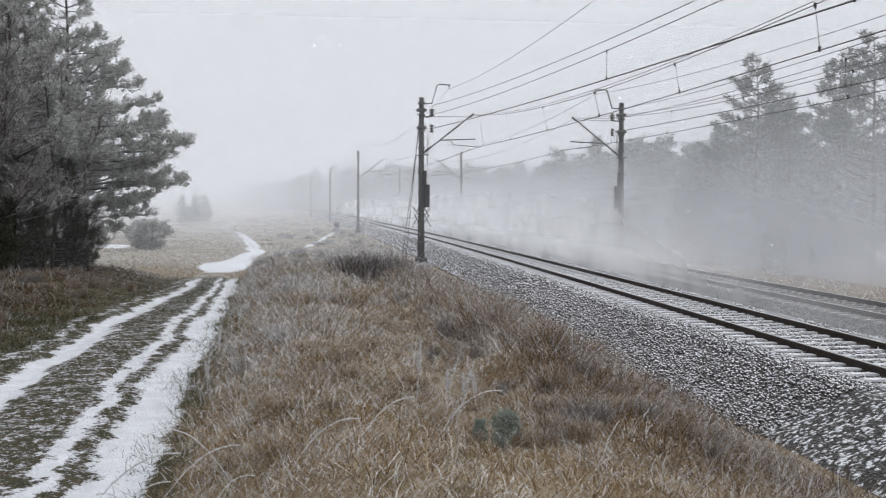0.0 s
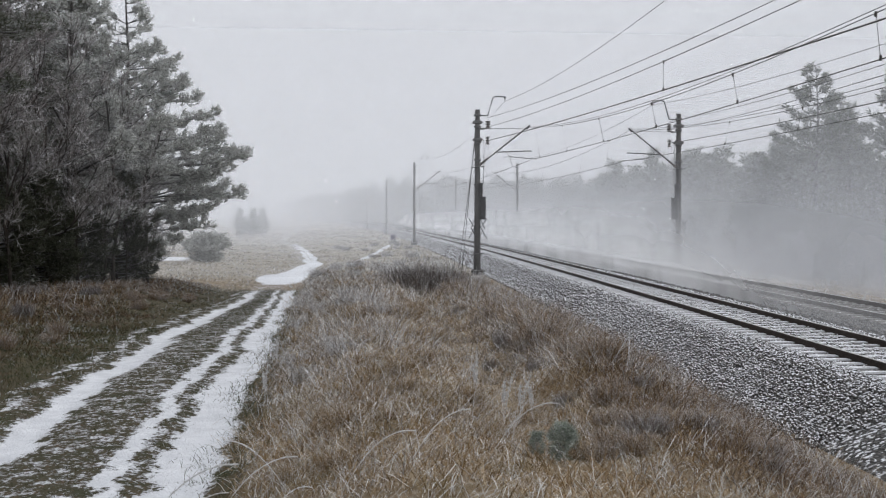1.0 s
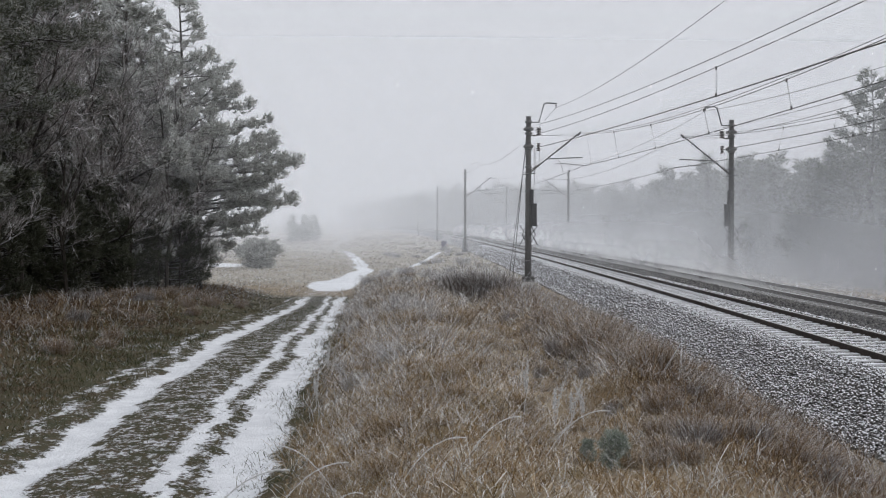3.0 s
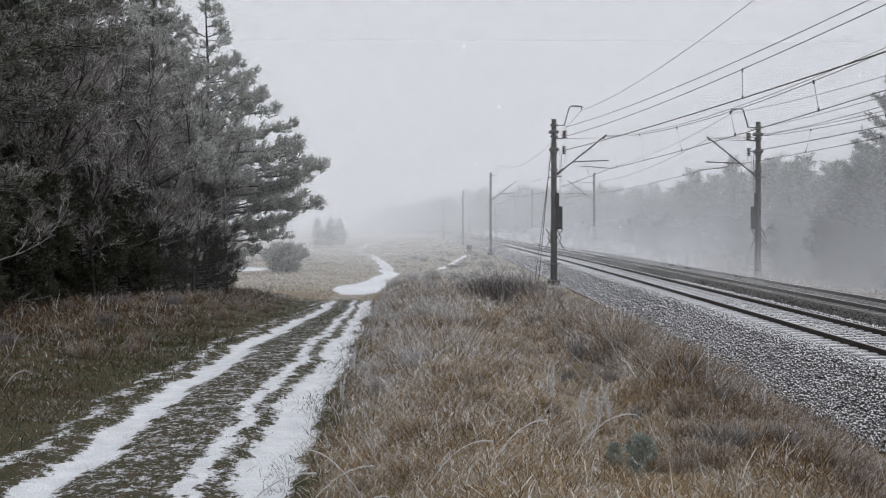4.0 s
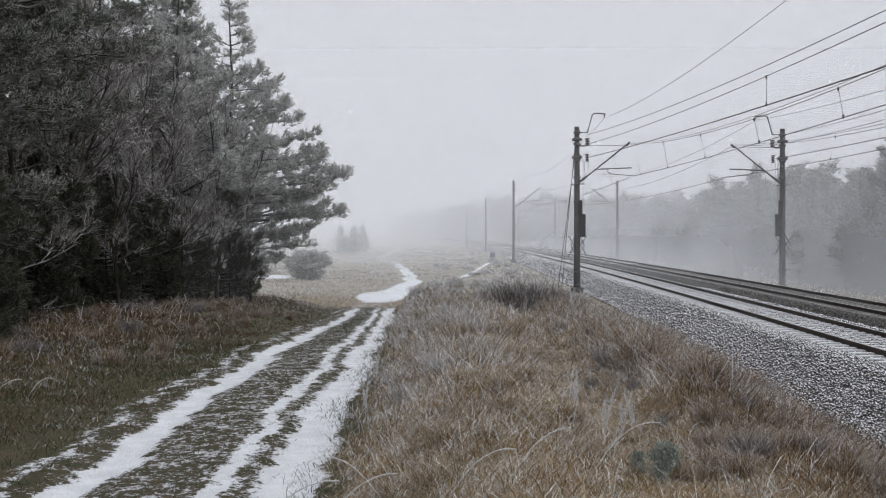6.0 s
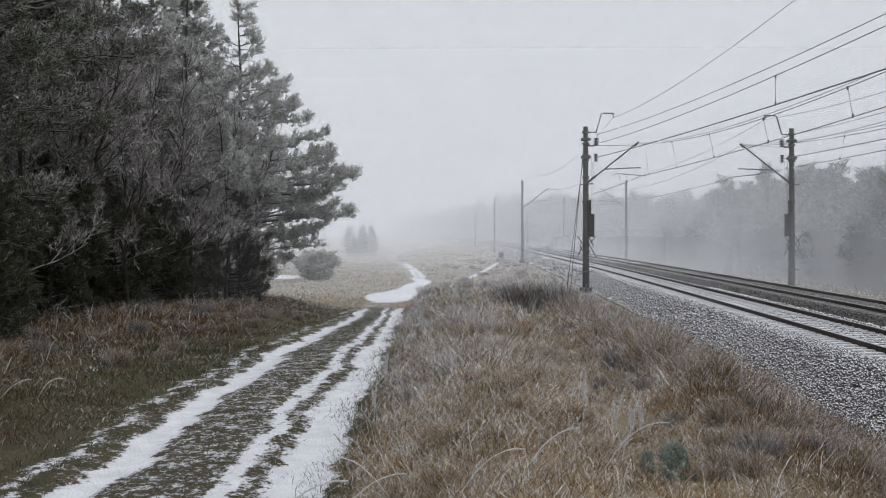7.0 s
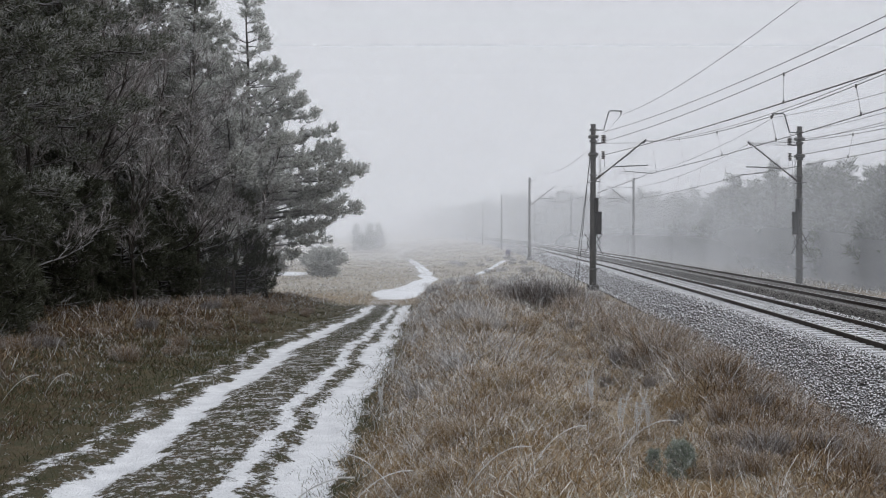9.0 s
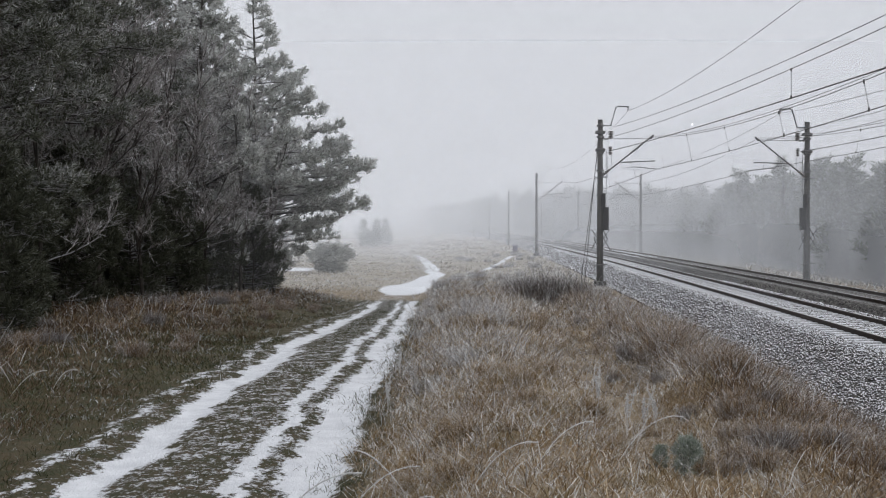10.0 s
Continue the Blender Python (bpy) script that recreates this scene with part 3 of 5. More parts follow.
def build_wires():
    for side in (1, -1):
        e = thing("overhead_line", pose(0, 0, 0), "dark overhead contact and carrier wires above the track", "overhead line", "overhead lines")
        drops = []
        span = [-1.0] + [m + (0 if side == 1 else 1.5) for m in MASTS_Y]
        for i in range(len(span) - 1):
            y0, y1 = span[i], span[i + 1]
            near = i == 0
            feeder, carrier, contact = Soup(), Soup(), Soup()
            hang(feeder, wire_pt(1.46, y0, 8.5, side), wire_pt(1.46, y1, 8.5, side), 0.9, 0.011)
            a = 3.6 if near else 2.7
            c = hang(carrier, wire_pt(a, y0, 7.12, side), wire_pt(2.7, y1, 7.12, side), 1.25 if near else 0.9, 0.012)
            if near:
                second = Soup()
                hang(second, wire_pt(a + 0.12, y0, 7.2, side), wire_pt(2.75, y1, 7.17, side), 1.2, 0.010)
                second.make("carrier_wire", M_WIRE, e)
            f = hang(contact, wire_pt(3.62 if near else 2.95, y0, 5.42, side), wire_pt(2.95, y1, 5.42, side), 0.25, 0.014)
            if i < 3:
                drops += [(c[j], f[j]) for j in range(2, 24, 3)]
            feeder.make("feeder_wire", M_WIRE, e)
            carrier.make("carrier_wire", M_WIRE, e)
            contact.make("contact_wire", M_WIRE, e)
        # wires that end at the weighted mast
        y1 = span[1]
        up, low, extra = Soup(), Soup(), Soup()
        hang(extra, wire_pt(3.8, -1, 7.2, side), wire_pt(0.5, y1, 7.6, side), 0.6, 0.013)
        c = hang(up, wire_pt(3.7, -1, 7.0, side), wire_pt(0.55, y1, 7.12, side), 0.55, 0.013)
        f = hang(low, wire_pt(3.7, -1, 5.6, side), wire_pt(0.55, y1, 6.40, side), 0.25, 0.02)
        extra.make("anchored_feeder", M_WIRE, e)
        up.make("anchored_carrier", M_WIRE, e)
        low.make("anchored_contact_wire", M_WIRE, e)
        drops += [(c[j], f[j]) for j in (7, 12)]
        for a, b in drops:
            so = Soup().tube([a, b], 0.006, 4)
            so.tube([Vector(a) - Vector((0, 0, 0.07)), Vector(a) + Vector((0, 0, 0.03))], 0.028, 5)
            so.tube([Vector(b) - Vector((0, 0, 0.03)), Vector(b) + Vector((0, 0, 0.07))], 0.028, 5)
            so.make("dropper", M_WIRE, e)


build_wires()


def build_cabinet():
    x = float(at_line(-1.9, 146))
    z = float(ground_z(x, 146))
    e = thing("trackside_cabinet", pose(x, 146, z), "small violet-grey trackside cabinet beside the line", "cabinet")
    Soup().box((0, 0, 0.52), (0.55, 0.4, 0.9), 0.03).make("body", M_CABINET, e)
    Soup().box((0, 0, 1.0), (0.66, 0.5, 0.07), 0.02).make("lid", M_CABINET, e)
    Soup().box((0, 0, 0.03), (0.7, 0.55, 0.12), 0.02).make("plinth", M_CONCRETE, e)


build_cabinet()


# ---- trees ----
class Crown:
    """Needles as loose triangles."""

    def __init__(self):
        self.v = []

    def spray(self, r, p, d, size, k, wide):
        """k loose needle tufts fanned round each direction d at p."""
        m = len(p)
        for _ in range(k):
            e = d + r.normal(0, 0.55, (m, 3))
            e /= np.linalg.norm(e, axis=1, keepdims=True)
            side = np.cross(e, r.normal(0, 1, (m, 3)))
            side /= np.linalg.norm(side, axis=1, keepdims=True) + 1e-6
            L = (size * r.uniform(0.6, 1.2, m))[:, None]
            b = p + r.normal(0, 0.25, (m, 3)) * size
            self.v.append(np.stack([b - side * L * wide, b + side * L * wide, b + e * L], 1))

    def shoot(self, r, p, d, length, size, k, wide):
        """Bottle-brush shoots: k needles set round each axis d from p."""
        m = len(p)
        long = (length * r.uniform(0.55, 1.25, m))[:, None]
        for i in range(k):
            u = (i + r.uniform(0, 1, m)) / k
            out = np.cross(d, r.normal(0, 1, (m, 3)))
            out /= np.linalg.norm(out, axis=1, keepdims=True) + 1e-6
            e = d * 0.80 + out * 0.72
            side = np.cross(e, r.normal(0, 1, (m, 3)))
            side /= np.linalg.norm(side, axis=1, keepdims=True) + 1e-6
            L = (size * r.uniform(0.7, 1.15, m) * (1.1 - 0.35 * u))[:, None]
            b = p + d * long * u[:, None]
            self.v.append(np.stack([b - side * L * wide, b + side * L * wide, b + e * L], 1))


def pine(seed, height, reach, first, dense, size, k, up=0.25, light=False, outline=None, arms=()):
    """Wood, twigs and needle triangles of one pine. first: height of the lowest limbs;
    arms: single long limbs (height, bearing in degrees, length)."""
    r = np.random.default_rng(seed)
    wood, twigs, crown = Soup(), Soup(), Crown()
    lean = r.normal(0, 0.02, 2)
    pts = [(lean[0] * z + 0.05 * math.sin(z + seed), lean[1] * z + 0.05 * math.cos(z * 0.8), z) for z in np.linspace(-0.3, height, 9)]
    wood.tube(pts, [0.16 * (height / 12) * (1 - 0.93 * i / 8) for i in range(9)], 7)
    P, D = [], []
    n = 3 if light else 6
    stops = np.linspace(0, 1, n)

    def grow_limb(z, a, L, rise):
        h = np.array((math.cos(a), math.sin(a), 0.0))
        o = np.array((lean[0] * z, lean[1] * z, z))
        limb = [o + h * L * q + np.array((0, 0, L * (rise * q + 0.12 * q * q * r.uniform(0.3, 1.4)))) for q in stops]
        th = 0.016 + 0.011 * L
        wood.tube([tuple(q) for q in limb], [th * (1 - 0.85 * i / (n - 1)) for i in range(n)], 3 if light else 4, cap=False)
        limb = np.array(limb)
        m = int(dense * L * (1 + 0.3 * L)) + 3
        per = 1 if light else 3
        m = max(1, m // (1 if light else 5))
        q = r.uniform(0.25, 1.0, m) ** 0.75 if light else r.uniform(0.22, 1.0, m) ** 0.6
        c = np.stack([np.interp(q, stops, limb[:, j]) for j in range(3)], 1)
        lat = np.array((-h[1], h[0], 0.0))
        side = r.choice([-1, 1], m) * r.uniform(0.05, 0.34, m) * L * (1.12 - q)
        c = c + lat * side[:, None] + h * (np.abs(side) * 0.7)[:, None] + np.array((0, 0, 1.0)) * (r.normal(0.04, 0.07, m))[:, None] * (1 + 0.15 * L)
        P.append(np.repeat(c, per, 0) + r.normal(0, 0.05 if per > 1 else 0.0, (m * per, 3)))
        aim = np.tile(h * 0.8 + (0, 0, 0.45), (m * per, 1)) + lat * np.repeat(np.sign(side), per)[:, None] * 0.5
        D.append(aim if light else aim + r.normal(0, 0.42, aim.shape) + (0, 0, 0.18))
        if not light:
            for j in range(0, m, 2):
                i0 = min(int(q[j] * 0.8 * (n - 1)), n - 1)
                twigs.tube([tuple(limb[i0]), tuple(c[j])], [0.013, 0.006], 3, cap=False)

    z = first
    while z < height - 0.25:
        u = (z - first) / (height - first)
        prof = (0.62 + 0.9 * u) if u < 0.3 else 0.95 * (1 - ((u - 0.25) / 0.78) ** 1.35) + 0.06
        if outline:
            prof = float(np.interp(u, *outline))
        for _ in range(r.integers(3, 6)):
            grow_limb(z, r.uniform(0, 6.283), max(0.3, reach * prof * r.uniform(0.6, 1.12)), r.uniform(-0.12, 0.22) + up * u)
        z += r.uniform(0.28, 0.5) * height / 12
    for z, bearing, L in arms:
        grow_limb(z, radians(bearing), L, 0.0)
    P, D = np.concatenate(P), np.concatenate(D)
    D /= np.linalg.norm(D, axis=1, keepdims=True)
    if light:
        crown.spray(r, P, D, size, k, 0.17)
    else:
        crown.shoot(r, P, D, size * 1.5, size * 1.0, k * 3, 0.085)
    return wood, twigs, np.concatenate(crown.v)


def make_tree(name, seed, label, needle, bark, group="", **kw):
    wood, twigs, tri = pine(seed, **kw)
    e = thing(name, pose(0, 0, 0), label, "tree", group)
    wood.make("trunk", bark, e)
    if twigs.v:
        ob = twigs.make("twig_spray", M_TWIG if needle is M_NEEDLE_RIME else M_TWIG_DARK, e, label="fine bare side twigs")
        ob["kind"] = "stuff"
    fast_mesh("crown", tri.reshape(-1, 3), np.arange(len(tri) * 3).reshape(-1, 3), needle, e)
    return e


def on_ground(x, y, turn=0, dz=0.0):
    return pose(x, y, float(ground_z(x, y)) + dz, 0, 0, turn)


LAB_PINE = "dark green pine with hoar frost on its needles"
OPEN_GROWN = ([0, 0.12, 0.25, 0.34, 0.5, 0.73, 0.88, 1.0], [0.38, 0.62, 0.92, 0.76, 0.52, 0.26, 0.14, 0.04])
wood_pines = [make_tree("pine_tree", 11, "open-grown pine silvered all over with hoar frost", M_NEEDLE_RIME, M_BARK, "pines of the roadside wood", height=13.6, reach=5.2, first=1.2, dense=27, size=0.18, k=5, outline=OPEN_GROWN,
                        arms=((5.0, -30, 4.9), (5.25, -22, 4.5), (3.5, -31, 4.7), (3.7, -40, 4.2), (6.9, -27, 3.7), (2.3, -28, 3.4), (8.4, -32, 2.5), (9.9, -25, 1.5),
                              (4.3, -24, 4.0), (6.1, -34, 4.0), (7.7, -23, 2.9), (9.2, -36, 1.9), (2.9, -36, 3.7), (11.0, -28, 0.9), (5.6, -38, 4.0), (4.6, -37, 4.3))),
              make_tree("pine_tree", 12, LAB_PINE, M_NEEDLE, M_BARK, "pines of the roadside wood", height=13.0, reach=3.8, first=1.0, dense=27, size=0.17, k=5),
              make_tree("pine_tree", 13, LAB_PINE, M_NEEDLE, M_BARK, "pines of the roadside wood", height=15.5, reach=3.5, first=2.0, dense=27, size=0.17, k=5)]
PINES = [(0, -8.1, 56, 30), (0, -9.6, 51, 205), (1, -11.4, 47, 80), (2, -12.3, 58, 10), (1, -12.6, 43, 200), (0, -10.4, 60, 150), (2, -12.4, 68, 260), (2, -13.4, 36, 120), (1, -14.6, 54, 300), (1, -12.0, 31, 40), (2, -16.0, 46, 75),
         # the last three are added to shade the bushes; two stand wholly out of view
         (2, -10.9, 33, 15), (1, -11.0, 27, 230), (2, -11.6, 22, 100), (1, -12.6, 17, 310)]
used = set()
for k, x, y, turn in PINES:
    m = on_ground(x, y, turn)
    if k in used:
        copy_thing(wood_pines[k], m)
    else:
        wood_pines[k].matrix_basis = m
        used.add(k)

# these far trees carry some of the haze in their needle colour
LAB_FAR = "frosted pine, its needles coloured paler for the fog"
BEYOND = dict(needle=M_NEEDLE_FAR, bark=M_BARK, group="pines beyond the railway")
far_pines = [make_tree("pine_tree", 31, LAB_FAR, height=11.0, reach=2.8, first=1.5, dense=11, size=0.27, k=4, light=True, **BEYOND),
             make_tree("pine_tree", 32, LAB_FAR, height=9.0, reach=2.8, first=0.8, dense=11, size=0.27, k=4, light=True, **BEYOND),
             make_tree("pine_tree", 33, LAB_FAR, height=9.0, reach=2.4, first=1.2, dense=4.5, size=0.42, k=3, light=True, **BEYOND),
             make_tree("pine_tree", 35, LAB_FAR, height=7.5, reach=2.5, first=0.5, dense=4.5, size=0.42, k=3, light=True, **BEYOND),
             make_tree("young_pine", 34, "bushy young frosted pine, needles coloured paler for the fog", M_NEEDLE_FAR, M_BARK, "young pines beyond the railway", height=5.0, reach=2.3, first=0.2, dense=4.5, size=0.42, k=3, light=True)]
spots = []
r3 = np.random.default_rng(21)
for y in np.arange(57, 86, 5.0):
    spots.append((int(r3.integers(0, 2)), 20.0 + r3.uniform(-1.0, 2.0), y + r3.uniform(-2, 2)))
    spots.append((int(r3.integers(0, 2)), 25.0 + r3.uniform(-2, 2), y + r3.uniform(-3, 3)))
for y in np.arange(62, 330, 4.6):
    spots.append((4, 18.0 + r3.uniform(-0.8, 1.5), y + r3.uniform(-1.5, 1.5)))
for y in np.arange(86, 360, 3.6):
    spots.append((int(r3.integers(2, 4)), 21.0 + r3.uniform(-1.5, 2), y + r3.uniform(-2, 2)))
    spots.append((2, 25.5 + r3.uniform(-2, 3), y + r3.uniform(-3, 3)))
for y in np.arange(360, 900, 8.0):
    spots.append((int(r3.integers(2, 4)), 22.0 + r3.uniform(-2, 3), y + r3.uniform(-3, 3)))
used = set()
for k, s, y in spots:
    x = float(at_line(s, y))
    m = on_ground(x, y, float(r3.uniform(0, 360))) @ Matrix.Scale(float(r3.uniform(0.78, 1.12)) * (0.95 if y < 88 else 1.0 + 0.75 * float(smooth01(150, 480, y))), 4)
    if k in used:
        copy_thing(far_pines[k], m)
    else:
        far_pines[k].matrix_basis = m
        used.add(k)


# ---- fog: still veils of ice fog far off, and the snow dust that a train has stirred up ----
def veil(name, mat, half, height, bow, nx=10, nz=1):
    """A sheet of mist in its own space: x across, z up, bowed so that its middle lies nearest."""
    verts, faces = [], []
    for j in range(nz + 1):
        for i in range(nx + 1):
            u, w = i / nx * 2 - 1, j / nz
            verts.append((u * half, bow * u * u, w * height))
    for j in range(nz):
        for i in range(nx):
            a = j * (nx + 1) + i
            faces.append((a, a + 1, a + nx + 2, a + nx + 1))
    return mesh_object(name, verts, faces, mat, None, True)


def build_fog():
    far = [(45, 0.02, 26), (60, 0.03, 28), (78, 0.08, 28), (104, 0.10, 19), (132, 0.14, 34), (165, 0.16, 24), (205, 0.17, 40), (260, 0.19, 32), (330, 0.22, 48), (430, 0.28, 40), (600, 0.42, 60), (780, 0.6, 80)]
    for d, a, thick in far:
        high = 10 + 0.22 * d
        mat = mist_material("fog_veil", a, 0.02, -1.0, -0.5, top=min(0.6, 0.35 * thick / high), ends=0.12)
        ob = veil("fog_veil", mat, d * 0.75, high, d * 0.04)
        ob.matrix_basis = pose(d * 0.13, d, -3.0)
        tagged(ob, "still grey ice fog hanging over the land", "fog", "fog veils", "structure")


build_fog()
M_DUST = mist_material("blown_snow_dust", 0.84, 0.11, 0.14, 0.60, top=0.1, tint=(0.69, 0.70, 0.72), ends=0.22)
M_HAZE = mist_material("lingering_ice_haze", 0.32, 0.06, 0.0, 0.5, top=0.15)
M_FOGBANK = mist_material("fog_before_the_wood", 0.17, 0.03, -0.6, -0.2, top=0.30)
M_WISP = mist_material("thin_snow_dust", 0.31, 0.10, 0.12, 0.62, top=0.15)


def dust_sheet(mat, s, y0, y1, high):
    """A long bank of dust that follows the line of the rails."""
    n, nz = 16, 1
    mid = (y0 + y1) / 2
    x0 = float(at_line(s, mid))
    verts, faces = [], []
    for j in range(nz + 1):
        for i in range(n + 1):
            y = y0 + (y1 - y0) * i / n
            w = j / nz
            verts.append((y - mid, -(float(at_line(s, y)) - x0), w * high))
    for j in range(nz):
        for i in range(n):
            a = j * (n + 1) + i
            faces.append((a, a + 1, a + n + 2, a + n + 1))
    ob = mesh_object("snow_dust_cloud", verts, faces, mat, None, True)
    return tagged(ob, "thinning white cloud of blown snow dust above the rails", "snow dust", "snow dust clouds"), x0, mid


# strong clouds settle; thin ones linger by the wood
CLOUDS = []
for s, y0, y1, high, sink, speed in ((5.5, 15, 220, 2.0, 1.0, 0.35), (6.4, 22, 270, 3.6, 0.95, 0.45), (8.0, 30, 310, 5.0, 0.85, 0.5), (9.4, 35, 350, 5.5, 0.7, 0.5)):
    CLOUDS.append((*dust_sheet(M_DUST, s, y0, y1, high), high, sink, speed))
for mat, s, y0, y1, high, sink, speed in ((M_HAZE, 10.0, 10, 260, 7.0, 0.1, 0.02), (M_WISP, 11.0, 10, 250, 6.5, 0.8, 0.4), (M_WISP, 12.6, 10, 280, 7.0, 0.7, 0.25),
                                          (M_WISP, 14.5, -30, 320, 7.5, 0.5, 0.15), (M_HAZE, 16.0, -40, 400, 9.0, 0.1, 0.05), (M_FOGBANK, 14.0, -60, 460, 17.0, 0.0, 0.03), (M_FOGBANK, 16.8, -60, 480, 19.0, 0.0, 0.02),
                                          (M_WISP, 4.7, -30, 130, 1.3, 1.15, 0.3)):
    CLOUDS.append((*dust_sheet(mat, s, y0, y1, high), high, sink, speed))


# ---- grasses: loose blades, joined by stretch and kind ----
def blades(name, r, tuft, h, w, mat, label, wind=(0.16, -0.05), wild=1.0, sink=0.03, droop=0.9, fine=False, lay=0.0):
    """One mesh of bowed blades. tuft: rooted at x, y, each tuft with a lean a of its own; h heights, w widths."""
    x, y, a = tuft
    n = len(x)
    z = ground_z(x, y) - sink
    a = a + r.normal(0, 1.2, n)
    way = np.stack([np.cos(a), np.sin(a)], 1) * wild + np.array(wind) * r.uniform(0.3, 1.6, n)[:, None]
    way /= np.linalg.norm(way, axis=1, keepdims=True) + 1e-6
    b = r.uniform(-1.0, 1.0, n)
    side = np.concatenate([np.stack([np.cos(b), np.sin(b)], 1) * (w / 2)[:, None], np.zeros((n, 1))], 1)
    lean = r.uniform(0.05, 0.95, n) + lay * r.uniform(0, 1, n)
    curl = droop * r.uniform(0.2, 1.6, n)
    steps = 3 if fine else 2
    p = np.stack([x, y, z], 1)
    verts = [p - side, p + side]
    for i in range(steps):
        ang = lean + curl * (i + 0.5)
        d = np.concatenate([way * np.sin(ang)[:, None], np.cos(ang)[:, None]], 1)
        p = p + d * (h / steps * 1.2)[:, None]
        if i < steps - 1:
            verts += [p - side * (0.85 - 0.2 * i), p + side * (0.85 - 0.2 * i)]
    verts.append(p)
    v = np.stack(verts, 1).reshape(-1, 3)
    faces = [(0, 1, 3), (0, 3, 2), (2, 3, 5), (2, 5, 4), (4, 5, 6)] if fine else [(0, 1, 3), (0, 3, 2), (2, 3, 4)]
    t = np.array(faces)[None] + (np.arange(n) * len(verts))[:, None, None]
    return tagged(fast_mesh(name, v, t.reshape(-1, 3), mat), label, "grass", kind="stuff")


def scatter(r, n, x0, x1, y0, y1, clump, spread, keep):
    """Roots in tufts, with each tuft's lean; keep(x, y) gives a chance."""
    m = max(1, n // clump)
    cx, cy, ca = r.uniform(x0, x1, m), r.uniform(y0, y1, m), r.uniform(0, 6.283, m)
    x = np.repeat(cx, clump) + r.normal(0, spread, m * clump)
    y = np.repeat(cy, clump) + r.normal(0, spread, m * clump)
    ok = r.random(len(x)) < keep(x, y)
    return np.stack([x[ok], y[ok], np.repeat(ca, clump)[ok]])


def in_view(x, y):
    """A generous wedge round what the place shows."""
    return (x > -0.40 * y - 1.5) & (x < 0.56 * y + 1.5)


def bank_share(x, y):
    dx, s = x - road_x(y), x - mast_line(y)
    return smooth01(0.95, 1.5, dx + 0.25 * lump(x, y, 1.7)) * smooth01(0.45, -0.2, s + 0.25 * lump(x, y, 1.1)) * in_view(x, y) * (snow_cover(x, y) < 0.5)


def tall(x, y, lo, hi):
    """Heights that swell and sink in patches, low towards the ballast and the road."""
    s, dx = x - mast_line(y), x - road_x(y)
    f = np.clip(0.5 + 0.3 * lump(x, y, 0.75, 3.0) + 0.55 * lump(x, y, 2.3, 7.0), 0.12, 1.1)
    g = (0.40 + 0.60 * smooth01(0.6, -1.6, s)) * (0.5 + 0.5 * smooth01(1.0, 2.4, dx)) * (1 - 0.35 * smooth01(34, 58, y))
    ridge = smooth01(0.3, 1.0, x - ditch_x(y)) * smooth01(10, 14, y)
    return (lo + (hi - lo) * f) * g * (1 + 0.5 * ridge - 0.3 * np.exp(-((x - ditch_x(y)) / 0.5) ** 2))


def brown_share(x, y):
    """Rusty weeds fill the railway side of the bank, with patches elsewhere."""
    return np.maximum(0.5 * smooth01(0.25, 0.6, lump(x, y, 0.55, 5.0)), smooth01(-0.1, 0.7, x - ditch_x(y) + 0.5 * lump(x, y, 0.8, 1.0)))


